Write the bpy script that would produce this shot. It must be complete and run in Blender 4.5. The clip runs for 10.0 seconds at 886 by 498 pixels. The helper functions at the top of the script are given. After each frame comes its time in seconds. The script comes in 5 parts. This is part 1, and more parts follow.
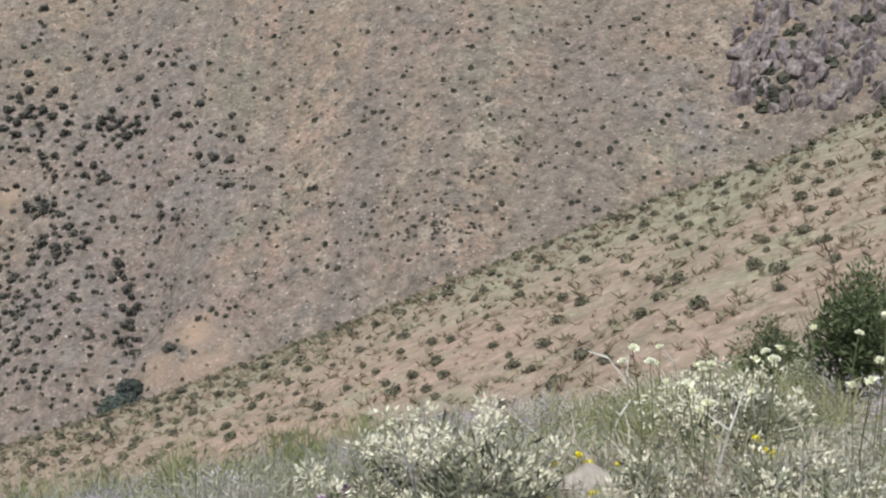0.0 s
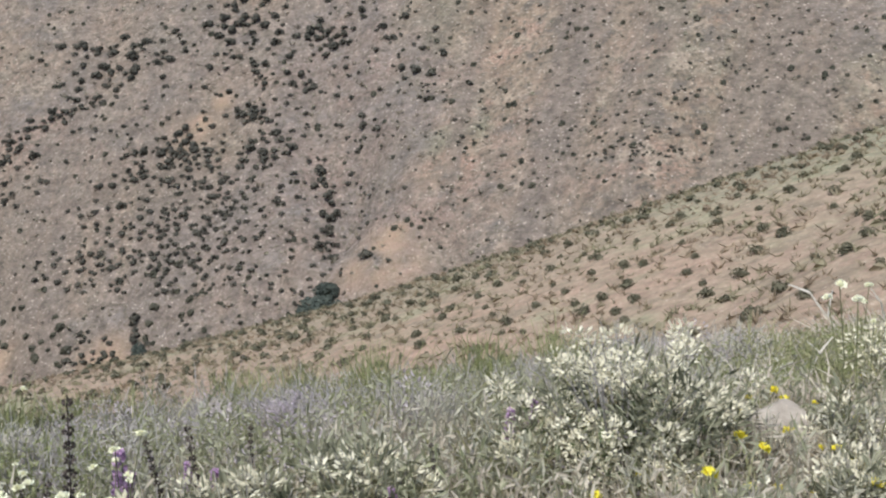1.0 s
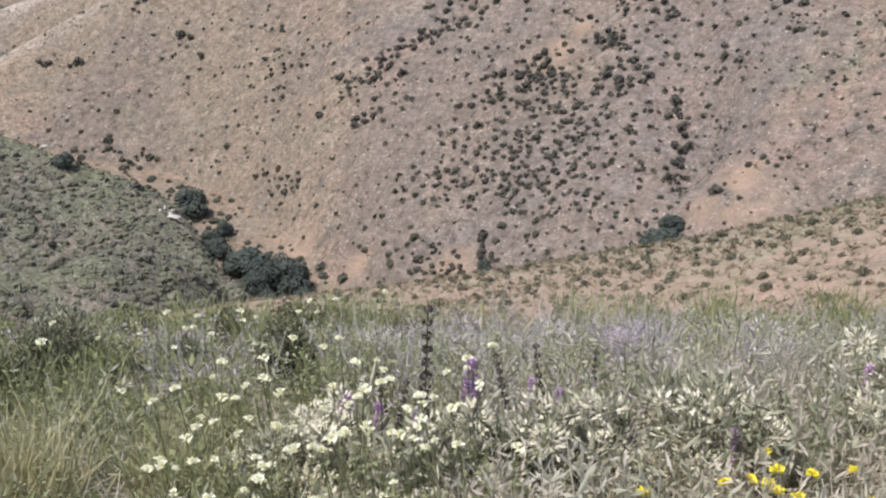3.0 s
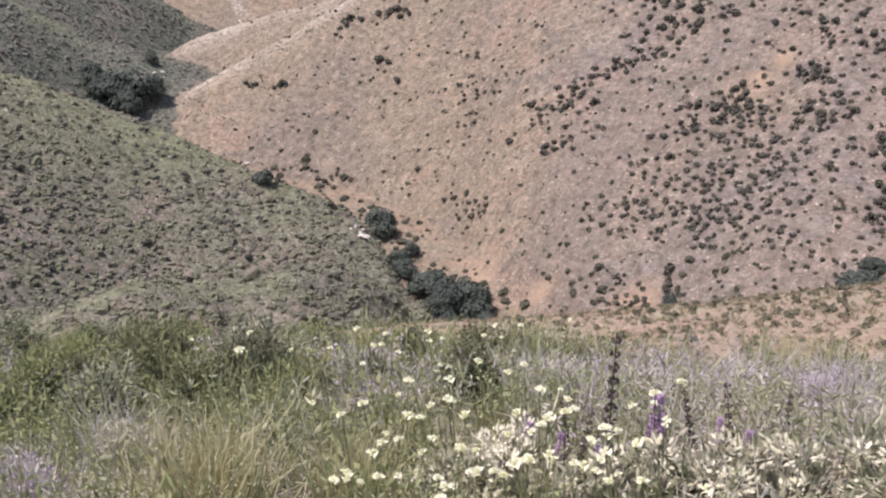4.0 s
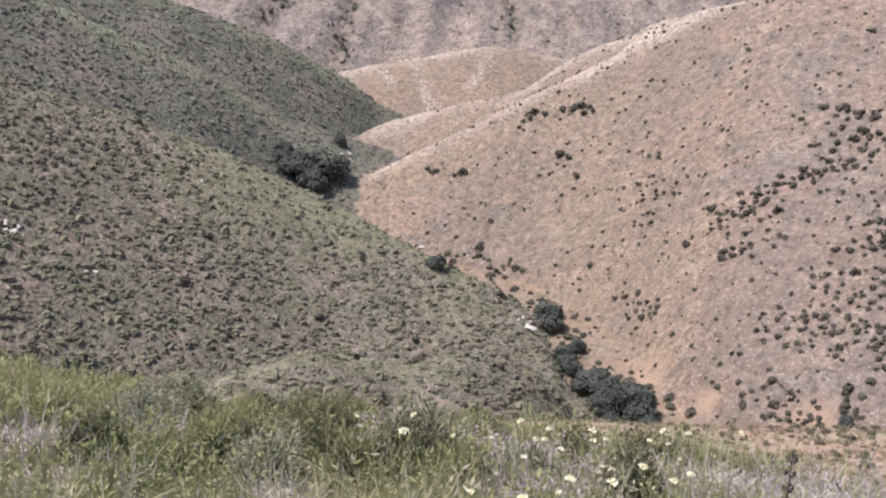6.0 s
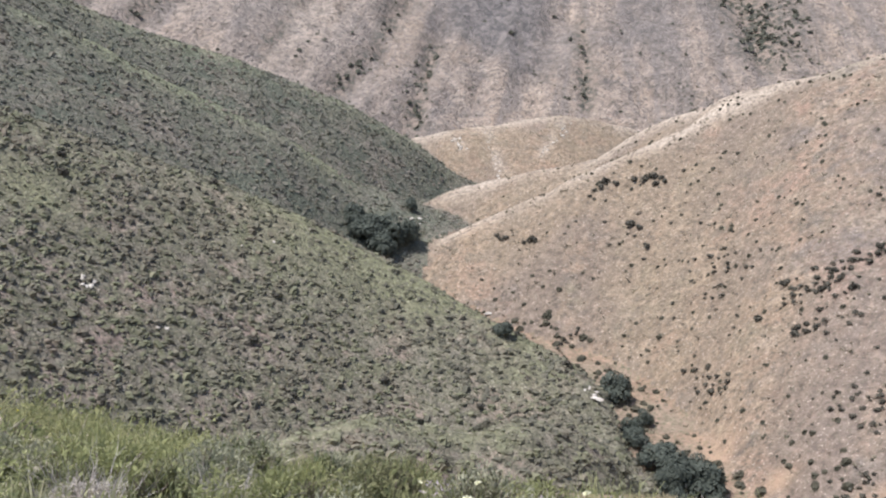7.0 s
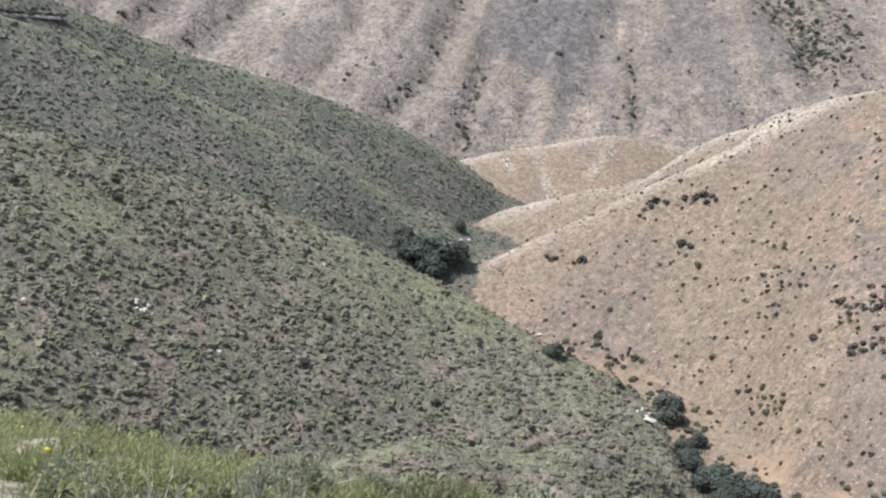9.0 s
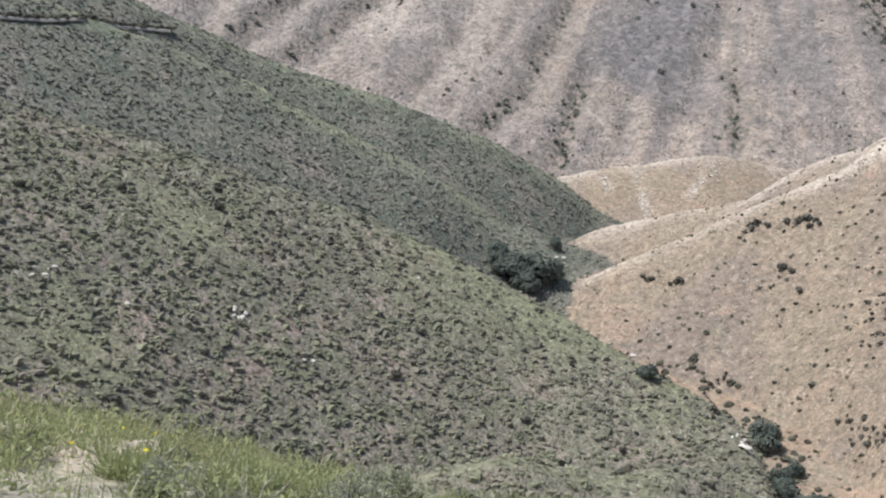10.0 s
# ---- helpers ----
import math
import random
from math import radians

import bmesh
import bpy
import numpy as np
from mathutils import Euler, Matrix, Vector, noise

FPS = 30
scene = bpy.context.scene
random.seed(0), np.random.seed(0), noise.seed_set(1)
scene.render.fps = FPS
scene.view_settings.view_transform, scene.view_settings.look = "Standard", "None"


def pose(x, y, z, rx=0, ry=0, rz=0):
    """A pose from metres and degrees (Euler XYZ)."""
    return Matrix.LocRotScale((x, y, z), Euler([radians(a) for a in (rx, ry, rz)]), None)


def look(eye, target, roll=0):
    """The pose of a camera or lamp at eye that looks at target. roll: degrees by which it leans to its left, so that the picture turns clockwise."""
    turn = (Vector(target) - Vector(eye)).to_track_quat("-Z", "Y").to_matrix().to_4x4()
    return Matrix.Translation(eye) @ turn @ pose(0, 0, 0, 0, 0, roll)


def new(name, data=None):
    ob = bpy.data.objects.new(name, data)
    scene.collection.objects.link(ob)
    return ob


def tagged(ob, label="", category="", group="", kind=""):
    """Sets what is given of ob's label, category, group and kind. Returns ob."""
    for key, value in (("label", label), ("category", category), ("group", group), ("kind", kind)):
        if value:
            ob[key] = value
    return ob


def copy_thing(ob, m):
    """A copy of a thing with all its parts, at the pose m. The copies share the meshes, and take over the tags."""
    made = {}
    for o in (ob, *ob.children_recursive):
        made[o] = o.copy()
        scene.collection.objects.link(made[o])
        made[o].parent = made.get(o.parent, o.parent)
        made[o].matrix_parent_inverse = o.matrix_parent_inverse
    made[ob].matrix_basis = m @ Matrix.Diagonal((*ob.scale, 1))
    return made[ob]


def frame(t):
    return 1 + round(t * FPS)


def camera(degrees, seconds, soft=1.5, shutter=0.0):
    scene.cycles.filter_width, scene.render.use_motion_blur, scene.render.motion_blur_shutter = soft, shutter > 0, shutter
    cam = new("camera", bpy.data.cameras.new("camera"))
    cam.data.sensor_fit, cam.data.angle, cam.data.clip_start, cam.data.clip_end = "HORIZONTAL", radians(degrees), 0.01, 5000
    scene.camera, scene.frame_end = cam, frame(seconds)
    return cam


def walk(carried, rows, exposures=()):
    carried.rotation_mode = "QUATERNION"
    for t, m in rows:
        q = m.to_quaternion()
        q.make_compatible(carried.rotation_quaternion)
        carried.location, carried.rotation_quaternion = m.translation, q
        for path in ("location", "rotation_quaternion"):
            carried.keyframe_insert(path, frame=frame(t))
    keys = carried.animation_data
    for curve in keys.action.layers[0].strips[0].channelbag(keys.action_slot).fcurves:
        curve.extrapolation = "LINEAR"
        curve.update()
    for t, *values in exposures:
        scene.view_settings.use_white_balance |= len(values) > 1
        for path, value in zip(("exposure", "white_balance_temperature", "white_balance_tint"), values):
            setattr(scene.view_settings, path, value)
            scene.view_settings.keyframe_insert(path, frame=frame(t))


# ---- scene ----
cam = camera(43.45, 10.0, soft=2.2)

# seconds, then the way the camera faces: bearing to the left of +y, tilt up, lean
PATH = [
    (0.0, 0.16, -12.55, -0.02), (0.5, 5.51, -15.10, -0.16), (1.0, 10.41, -16.81, 0.43), (1.5, 16.25, -16.40, 0.14),
    (2.0, 20.46, -17.37, 0.20), (2.5, 21.76, -20.22, 0.77), (3.0, 29.02, -20.44, -0.87), (3.2, 31.92, -20.44, -1.33),
    (4.5, 42.14, -16.85, -1.68), (5.0, 44.73, -13.24, -1.35), (5.2, 45.68, -12.93, -0.89), (6.3, 48.82, -14.13, 0.77),
    (6.5, 49.43, -13.44, 1.01), (7.0, 51.71, -10.72, 1.29), (7.5, 52.13, -8.70, 0.92), (8.0, 51.74, -8.34, 0.63),
    (8.5, 51.98, -8.79, 0.85), (9.0, 54.31, -9.66, 0.29), (9.5, 52.05, -7.96, -1.81), (10.0, 59.26, -8.91, 1.09),
]
EYE = 1.6          # metres over the ground
ARM = 0.12         # the camera swings on a short arm as its holder turns


def held(yaw, tilt, lean):
    a = radians(yaw)
    return pose(-ARM * math.sin(a), ARM * math.cos(a), EYE, 90 + tilt, 0, yaw) @ pose(0, 0, 0, 0, 0, lean)


EXPOSURES = [(0.0, -0.10, 6150, 7), (1.3, 0.0, 6150, 9), (3.0, 0.14, 6200, 14), (4.4, 0.34, 6480, 24), (5.2, 0.38, 6480, 26),
             (6.5, 0.40, 6400, 18), (7.5, 0.42, 6300, 12), (10.0, 0.44, 6200, 10)]
walk(cam, [(t, held(y, p, r)) for t, y, p, r in PATH], EXPOSURES)

# ---- sky and sun ----
SUN_BEARING, SUN_HEIGHT = 155.0, 66.0
world = bpy.data.worlds.new("sky")
scene.world = world
world.use_nodes = True
wt = world.node_tree
sky = wt.nodes.new("ShaderNodeTexSky")
sky.sky_type, sky.sun_disc = "NISHITA", False
sky.sun_elevation, sky.sun_rotation = radians(SUN_HEIGHT), radians(-SUN_BEARING)
sky.dust_density = 2.0
wt.links.new(sky.outputs[0], wt.nodes["Background"].inputs[0])
wt.nodes["Background"].inputs[1].default_value = 0.13
sun = new("sun", bpy.data.lights.new("sun", "SUN"))
sun.data.energy, sun.data.angle, sun.data.color = 4.3, radians(0.6), (1.0, 0.97, 0.93)
ce = math.cos(radians(SUN_HEIGHT))
sun.matrix_world = look((0, 0, 60), (0 + 100 * ce * math.sin(radians(SUN_BEARING)), -100 * ce * math.cos(radians(SUN_BEARING)), 60 - 100 * math.sin(radians(SUN_HEIGHT))))

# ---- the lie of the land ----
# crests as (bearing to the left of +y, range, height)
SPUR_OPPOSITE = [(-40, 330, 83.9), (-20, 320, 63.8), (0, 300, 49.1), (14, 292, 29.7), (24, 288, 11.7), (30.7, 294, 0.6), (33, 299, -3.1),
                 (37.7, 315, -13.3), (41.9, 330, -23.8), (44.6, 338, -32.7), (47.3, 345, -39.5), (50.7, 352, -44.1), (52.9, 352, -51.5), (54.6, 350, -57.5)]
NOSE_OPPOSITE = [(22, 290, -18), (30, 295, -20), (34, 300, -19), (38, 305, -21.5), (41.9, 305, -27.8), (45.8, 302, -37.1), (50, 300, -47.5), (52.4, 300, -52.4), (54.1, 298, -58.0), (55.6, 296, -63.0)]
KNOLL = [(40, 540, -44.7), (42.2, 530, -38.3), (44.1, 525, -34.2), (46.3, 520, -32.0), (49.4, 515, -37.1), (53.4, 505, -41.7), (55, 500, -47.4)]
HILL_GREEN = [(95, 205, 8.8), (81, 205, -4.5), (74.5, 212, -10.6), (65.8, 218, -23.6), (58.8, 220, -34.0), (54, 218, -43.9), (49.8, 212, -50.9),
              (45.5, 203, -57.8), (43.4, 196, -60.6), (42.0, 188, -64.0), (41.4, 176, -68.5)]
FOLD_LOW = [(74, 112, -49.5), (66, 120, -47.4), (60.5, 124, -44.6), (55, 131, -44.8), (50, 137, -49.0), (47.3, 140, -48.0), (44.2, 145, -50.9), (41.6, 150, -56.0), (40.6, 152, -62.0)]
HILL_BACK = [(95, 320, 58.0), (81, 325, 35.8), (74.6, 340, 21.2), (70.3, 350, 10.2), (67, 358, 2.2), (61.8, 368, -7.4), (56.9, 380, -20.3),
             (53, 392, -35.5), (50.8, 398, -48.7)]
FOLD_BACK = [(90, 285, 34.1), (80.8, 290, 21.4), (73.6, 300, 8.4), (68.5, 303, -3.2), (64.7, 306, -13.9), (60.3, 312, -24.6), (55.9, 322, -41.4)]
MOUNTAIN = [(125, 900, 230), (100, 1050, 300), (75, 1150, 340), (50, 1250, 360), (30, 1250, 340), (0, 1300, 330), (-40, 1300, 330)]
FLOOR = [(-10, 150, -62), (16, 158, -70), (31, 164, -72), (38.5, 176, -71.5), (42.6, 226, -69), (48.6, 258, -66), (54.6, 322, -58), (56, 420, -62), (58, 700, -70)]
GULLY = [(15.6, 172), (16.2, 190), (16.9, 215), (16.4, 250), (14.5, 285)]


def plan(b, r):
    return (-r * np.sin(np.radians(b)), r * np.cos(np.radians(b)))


def lattice(ix, iy, seed):
    h = (ix.astype(np.int64) * 374761393 + iy.astype(np.int64) * 668265263 + seed * 974634541) & 0x7FFFFFFF
    h = ((h ^ (h >> 13)) * 1274126177) & 0x7FFFFFFF
    return ((h ^ (h >> 16)) & 0xFFFF) / 65535.0


def grain(x, y, seed=0):
    x, y = np.asarray(x, float), np.asarray(y, float)
    ix, iy = np.floor(x), np.floor(y)
    fx, fy = x - ix, y - iy
    fx, fy = fx * fx * (3 - 2 * fx), fy * fy * (3 - 2 * fy)
    a, b = lattice(ix, iy, seed), lattice(ix + 1, iy, seed)
    c, d = lattice(ix, iy + 1, seed), lattice(ix + 1, iy + 1, seed)
    return (a * (1 - fx) + b * fx) * (1 - fy) + (c * (1 - fx) + d * fx) * fy - 0.5


def rough(x, y, size, octaves=4, seed=0, gain=0.5):
    total, amp = 0.0, 1.0
    for k in range(octaves):
        total = total + amp * grain(x / size * 2 ** k + 17.3 * k, y / size * 2 ** k - 9.1 * k, seed + k)
        amp *= gain
    return total


def crest(x, y, ridge, near, far, blunt=3.0):
    """A hill that falls from its crest at the slope `near` on the side of the origin and `far` behind."""
    tb, tr, tz = np.array(sorted(ridge)).T
    fine = np.arange(tb[0] - 4, tb[-1] + 4, 0.1)
    bell = np.exp(-(np.arange(-25, 26) / 8.0) ** 2)
    bell /= bell.sum()
    wide = np.concatenate([fine[:25] - 2.5, fine, fine[-25:] + 2.5])
    fr = np.convolve(np.interp(wide, tb, tr), bell, "valid")
    fz = np.convolve(np.interp(wide, tb, tz), bell, "valid")
    run = np.gradient(np.interp(fine, *np.array([(q, np.mean(np.interp(np.linspace(q - 7, q + 7, 15), tb, tr))) for q in np.arange(tb[0] - 8, tb[-1] + 9, 2.0)]).T), np.radians(fine))
    run = np.convolve(np.pad(run, 40, "edge"), np.ones(81) / 81, "valid")
    b, r = np.degrees(np.arctan2(-x, y)), np.hypot(x, y)
    cr = np.interp(b, fine, fr)
    over = np.radians(np.maximum(np.maximum(tb[0] - b, b - tb[-1]), 0)) * np.minimum(r, cr)
    off = (cr - r) / np.sqrt(1 + (np.interp(b, fine, run) / cr) ** 2)
    d = np.hypot(off, over)
    slope = far + (near - far) * (np.clip(off / (d + 1e-6), -1, 1) + 1) / 2
    return np.interp(b, fine, fz) - slope * (np.sqrt(d * d + blunt * blunt) - blunt)


def away(x, y, line):
    """The distance to a line of (bearing, range) and how far along it (0 to 1)."""
    pts = [plan(*p[:2]) for p in line]
    best, along = np.full(x.shape, 1e9), np.zeros(x.shape)
    for i, ((ax, ay), (bx, by)) in enumerate(zip(pts, pts[1:])):
        ex, ey = bx - ax, by - ay
        t = np.clip(((x - ax) * ex + (y - ay) * ey) / (ex * ex + ey * ey), 0, 1)
        d = np.hypot(x - ax - t * ex, y - ay - t * ey)
        along = np.where(d < best, (i + t) / (len(pts) - 1), along)
        best = np.minimum(best, d)
    return best, along


def soft(v, k):
    return k * np.logaddexp(0, v / k)


SPUR_U = [-60, -23.8, -8.7, 0.0, 2.9, 8.6, 16.9, 28.8, 39.5, 52.9, 71.1, 100.7, 129.6, 163.5]
SPUR_Z = [12, 4.7, 0.6, -2.9, -4.8, -7.1, -11.2, -17.3, -23.3, -29.5, -38.5, -53.0, -66.7, -83.0]
# zones of the ground: own shoulder, spur, opposite slope, green hill, mountain, valley floor, hill behind


def gullies(x, y):
    """How near the mountain's large and small gullies lie (1: in one)."""
    b, r = np.degrees(np.arctan2(-x, y)), np.hypot(x, y)
    lean = b + np.clip((b - 45) / 14, -1, 1) * 0.034 * (r - 600)
    ribs = 1 - np.abs(2 * np.mod(lean / 6.1 + 1.6 * rough(x, y, 260, 3, 51), 1) - 1)
    fine = 1 - np.abs(2 * np.mod(lean / 2.1 + 2.0 * rough(x, y, 150, 3, 53), 1) - 1)
    return ribs, fine


def massif(x, y):
    """The far mountain before its gullies are cut."""
    return crest(x, y, MOUNTAIN, 0.62, 0.5, 30) + 24 * rough(x, y, 330, 2, 55) + 3


def cut_line(pts):
    """A gully on the mountain as (bearing, range), from the bearings and rises at which it is seen."""
    out = []
    r = np.linspace(430, 1600, 1200)
    for b, e in pts:
        z = massif(*plan(b, r))
        out.append((b, float(r[int(np.argmax(z >= EYE + r * math.tan(radians(e))))])))
    return out


# gullies that part the mountain's ribs: line, depth, half width
CUTS = [(cut_line(pts), deep, wide) for pts, deep, wide in (
    ([(51.6, 6.2), (53.1, 3.8), (54.4, 1.0), (55.9, -1.3), (57.8, -2.9)], 12, 26), ([(61.2, 5.6), (63.6, 3.4), (65.8, 1.6), (67.4, 0.6), (69.0, -0.6)], 15, 34),
    ([(65.2, 5.4), (67.3, 3.5), (69.2, 2.2), (70.5, 1.6), (72.0, 0.6)], 13, 30), ([(70.4, 5.4), (71.3, 3.4), (71.8, 2.0)], 16, 36),
    ([(57.2, 4.8), (58.7, 2.3), (59.8, 0.6), (61.3, -1.2)], 9, 26), ([(51.9, 1.0), (52.6, -0.9), (53.1, -2.9), (53.4, -4.7)], 8, 20),
    ([(44.9, 2.3), (44.7, -0.2), (44.6, -3.4)], 5, 9), ([(45.2, 5.4), (45.6, 3.6), (45.9, 1.8), (47.5, -1.7)], 12, 34),
    ([(38.6, 5.0), (38.2, 4.0), (37.6, 2.4), (36.6, 0.8), (36.1, -0.8)], 10, 30), ([(49.4, 0.5), (49.9, -1.6), (50.2, -3.4)], 6, 16))]


def land(x, y):
    """Height of the ground and the number of its zone."""
    x, y = np.asarray(x, float), np.asarray(y, float)
    r = np.hypot(x, y) + 1e-6
    # the shoulder underfoot
    p = -0.5 * x + 0.866 * y
    own = -0.034 * np.clip(p, 0, 14) ** 2 - 0.95 * np.maximum(p - 14, 0) + 0.30 * 60 * np.tanh(np.maximum(-p, 0) / 60)
    own = own - 0.5 * soft(r - 15, 1.5) * np.clip(p / r * 3 + 0.6, 0, 1)
    own = own + 0.16 * rough(x, y, 4, 3, 3) * np.clip(r / 6, 0, 1) + 0.08 * rough(x, y, 0.7, 3, 5) + 6 * rough(x, y, 60, 2, 4) * np.clip(-p / 60, 0, 1)
    # the spur below it
    u = -0.8494 * (x - 21.16) + 0.5277 * (y - 54.0)
    v = -0.5277 * (x - 21.16) - 0.8494 * (y - 54.0)
    v = v + 5.0 * rough(u, 0 * u, 45, 2, 11)
    zr = np.interp(u, SPUR_U, SPUR_Z)
    spur = zr + np.interp(u, [-20, 10, 30, 50, 100], [-0.15, -0.13, -0.03, 0.08, 0.15]) * np.maximum(v, 0) - 0.75 * soft(-v - 1.0, 2.0)
    spur = spur - 0.5 * np.maximum(v - 62, 0) + 0.8 * rough(x, y, 16, 3, 21, 0.35) * np.clip(np.abs(v) / 10, 0.25, 1)
    # the slope across the valley, with small gullies running down it
    b = np.degrees(np.arctan2(-x, y))
    fall = 1 - np.abs(2 * np.mod(b / 7.1 + 1.3 * rough(x, y, 90, 3, 31) + 0.008 * r, 1) - 1)
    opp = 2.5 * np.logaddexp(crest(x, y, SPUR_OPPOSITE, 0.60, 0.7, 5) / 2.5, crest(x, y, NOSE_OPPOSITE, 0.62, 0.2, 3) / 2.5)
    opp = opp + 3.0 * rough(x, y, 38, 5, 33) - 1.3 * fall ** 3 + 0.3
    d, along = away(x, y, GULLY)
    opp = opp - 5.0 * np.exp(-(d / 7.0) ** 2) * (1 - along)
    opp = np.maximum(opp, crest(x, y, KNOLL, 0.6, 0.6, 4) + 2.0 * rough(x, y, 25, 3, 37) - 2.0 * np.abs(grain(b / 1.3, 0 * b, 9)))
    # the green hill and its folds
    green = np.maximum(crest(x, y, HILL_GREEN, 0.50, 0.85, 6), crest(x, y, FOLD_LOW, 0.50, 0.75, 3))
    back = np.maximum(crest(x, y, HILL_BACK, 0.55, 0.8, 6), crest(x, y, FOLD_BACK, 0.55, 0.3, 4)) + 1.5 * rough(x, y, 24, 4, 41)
    green = green + 1.8 * rough(x, y, 24, 4, 41)
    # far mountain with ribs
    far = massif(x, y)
    ribs, fine = gullies(x, y)
    some = np.clip(0.6 + 1.6 * rough(x, y, 300, 2, 57), 0.1, 1.3)
    far = far - some * (2.0 * ribs ** 8 + 0.4 * ribs + 0.9 * fine ** 6) - 7 * np.abs(rough(x, y, 36, 5, 59, 0.76))
    cut = (r > 420) & (r < 1500)
    if cut.any():
        cx, cy, total = x[cut], y[cut], 0.0
        wander = 1 + 0.9 * rough(cx, cy, 45, 3, 63)
        for line, deep, wide in CUTS:
            total = np.maximum(total, 0.58 * deep * np.clip(1 - away(cx, cy, line)[0] / (0.55 * wide * wander), 0, 1))
        far[cut] = far[cut] - total
    # the valley floor
    d, along = away(x, y, FLOOR)
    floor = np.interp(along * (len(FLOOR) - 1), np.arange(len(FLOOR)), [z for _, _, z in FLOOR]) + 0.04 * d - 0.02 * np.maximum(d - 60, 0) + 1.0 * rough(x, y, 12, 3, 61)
    floor = np.where(d > 500, floor - 0.02 * (d - 500), floor)
    layers = np.stack([own, spur, opp, green, far, floor, back])
    zone = np.argmax(layers, 0)
    top = np.max(layers, 0)
    second = np.sort(layers, 0)[-2]
    k = np.clip(r * 0.008, 0.05, 2.0)
    h = np.maximum(k - (top - second), 0) / k
    return top + h * h * k * 0.25, zone


def height(x, y):
    return float(land(np.array([x]), np.array([y]))[0][0])


def sighted(b, e, least=100.0, most=1600.0):
    """Where lines of sight from the standing place, of bearing b and rise e in degrees, meet the ground."""
    b, e = np.radians(np.asarray(b, float)), np.radians(np.asarray(e, float))
    r = np.geomspace(least, most, 900)
    x, y = -np.sin(b)[:, None] * r, np.cos(b)[:, None] * r
    under = land(x, y)[0] >= EYE + r * np.tan(e)[:, None]
    i = np.argmax(under, 1)
    ok = under.any(1) & (i > 0)
    rr = r[i]
    x, y = -np.sin(b) * rr, np.cos(b) * rr
    z, k = land(x, y)
    return np.stack([x, y, z], 1)[ok], k[ok], rr[ok]


def band(x, y, ridge, deep, least=-5.0):
    """How near a place lies below a crest (1: at it)."""
    tb, tr, tz = np.array(sorted(ridge)).T
    b = np.degrees(np.arctan2(-x, y))
    off = np.interp(b, tb, tr) - np.hypot(x, y)
    return np.where((b > tb[0]) & (b < tb[-1]) & (off > least), np.exp(-(np.maximum(off, 0) / deep) ** 2), 0)


LUSH = [(57.5, 150, 9), (65.8, 142, 8), (72.4, 190, 8), (50.5, 146, 7), (78, 150, 8), (47.5, 172, 6)]     # fresh green patches on the hill: bearing, range, radius


def crest_grass_light(x, y, zone):
    b = np.degrees(np.arctan2(-x, y))
    v = -0.5277 * (x - 21.16) - 0.8494 * (y - 54.0)
    ragged = np.clip(0.9 + 1.6 * rough(x, y, 14, 3, 83), 0, 1)
    # green crests: yellow-green grass, brightened as sunlit edges
    green = np.maximum(band(x, y, HILL_GREEN, 20) * np.clip((70 - b) / 10, 0.35, 1) * np.clip((b - 43.5) / 5, 0.25, 1), np.maximum(0.8 * band(x, y, FOLD_BACK, 7), 0.6 * band(x, y, HILL_BACK, 9)))
    green = np.maximum(green, 0.7 * band(x, y, FOLD_LOW, 2.5, -1.0))
    for sb_, se_, wide_ in LUSH:
        px_, py_ = plan(sb_, se_)
        green = np.maximum(green, 0.9 * np.exp(-(np.hypot(x - px_, y - py_) / wide_) ** 2))
    # dry crests: a pale rim in the colour for the sun they catch
    tan_ = np.maximum(np.maximum(band(x, y, NOSE_OPPOSITE, 4.5), band(x, y, KNOLL, 6)), band(x, y, SPUR_OPPOSITE, 7))
    near_ = np.exp(-(np.maximum(v - 1, 0) / 17) ** 2)
    return np.select([(zone == 3) | (zone == 6), zone == 2, zone == 1], [green, tan_, near_], 0.0) * ragged


# ---- materials ----
def material(name, roughness=0.9):
    m = bpy.data.materials.new(name)
    m.use_nodes = True
    n = m.node_tree.nodes
    b = n["Principled BSDF"]
    b.inputs["Roughness"].default_value = roughness
    b.inputs["Specular IOR Level"].default_value = 0.2
    return m, m.node_tree, b


def noise_node(t, scale, detail=4.0, rough_=0.6, coords=None):
    n = t.nodes.new("ShaderNodeTexNoise")
    n.inputs["Scale"].default_value, n.inputs["Detail"].default_value, n.inputs["Roughness"].default_value = scale, detail, rough_
    if coords is not None:
        t.links.new(coords, n.inputs["Vector"])
    return n.outputs["Fac"]


def ramp(t, fac, stops):
    r = t.nodes.new("ShaderNodeValToRGB")
    r.color_ramp.interpolation = "LINEAR"
    while len(r.color_ramp.elements) < len(stops):
        r.color_ramp.elements.new(0.5)
    for e, (pos, col) in zip(r.color_ramp.elements, stops):
        e.position = pos
        e.color = (*col, 1) if len(col) == 3 else col
    t.links.new(fac, r.inputs[0])
    return r.outputs[0]


def mix(t, fac, a, b, mode="MIX"):
    n = t.nodes.new("ShaderNodeMix")
    n.data_type, n.blend_type = "RGBA", mode
    for s, v in ((n.inputs[0], fac), (n.inputs[6], a), (n.inputs[7], b)):
        if hasattr(v, "links"):
            t.links.new(v, s)
        elif isinstance(v, tuple):
            s.default_value = (*v, 1)
        else:
            s.default_value = v
    return n.outputs[2]


def bump(t, b, fac, strength, distance):
    n = t.nodes.new("ShaderNodeBump")
    n.inputs["Strength"].default_value, n.inputs["Distance"].default_value = strength, distance
    t.links.new(fac, n.inputs["Height"])
    t.links.new(n.outputs[0], b.inputs["Normal"])


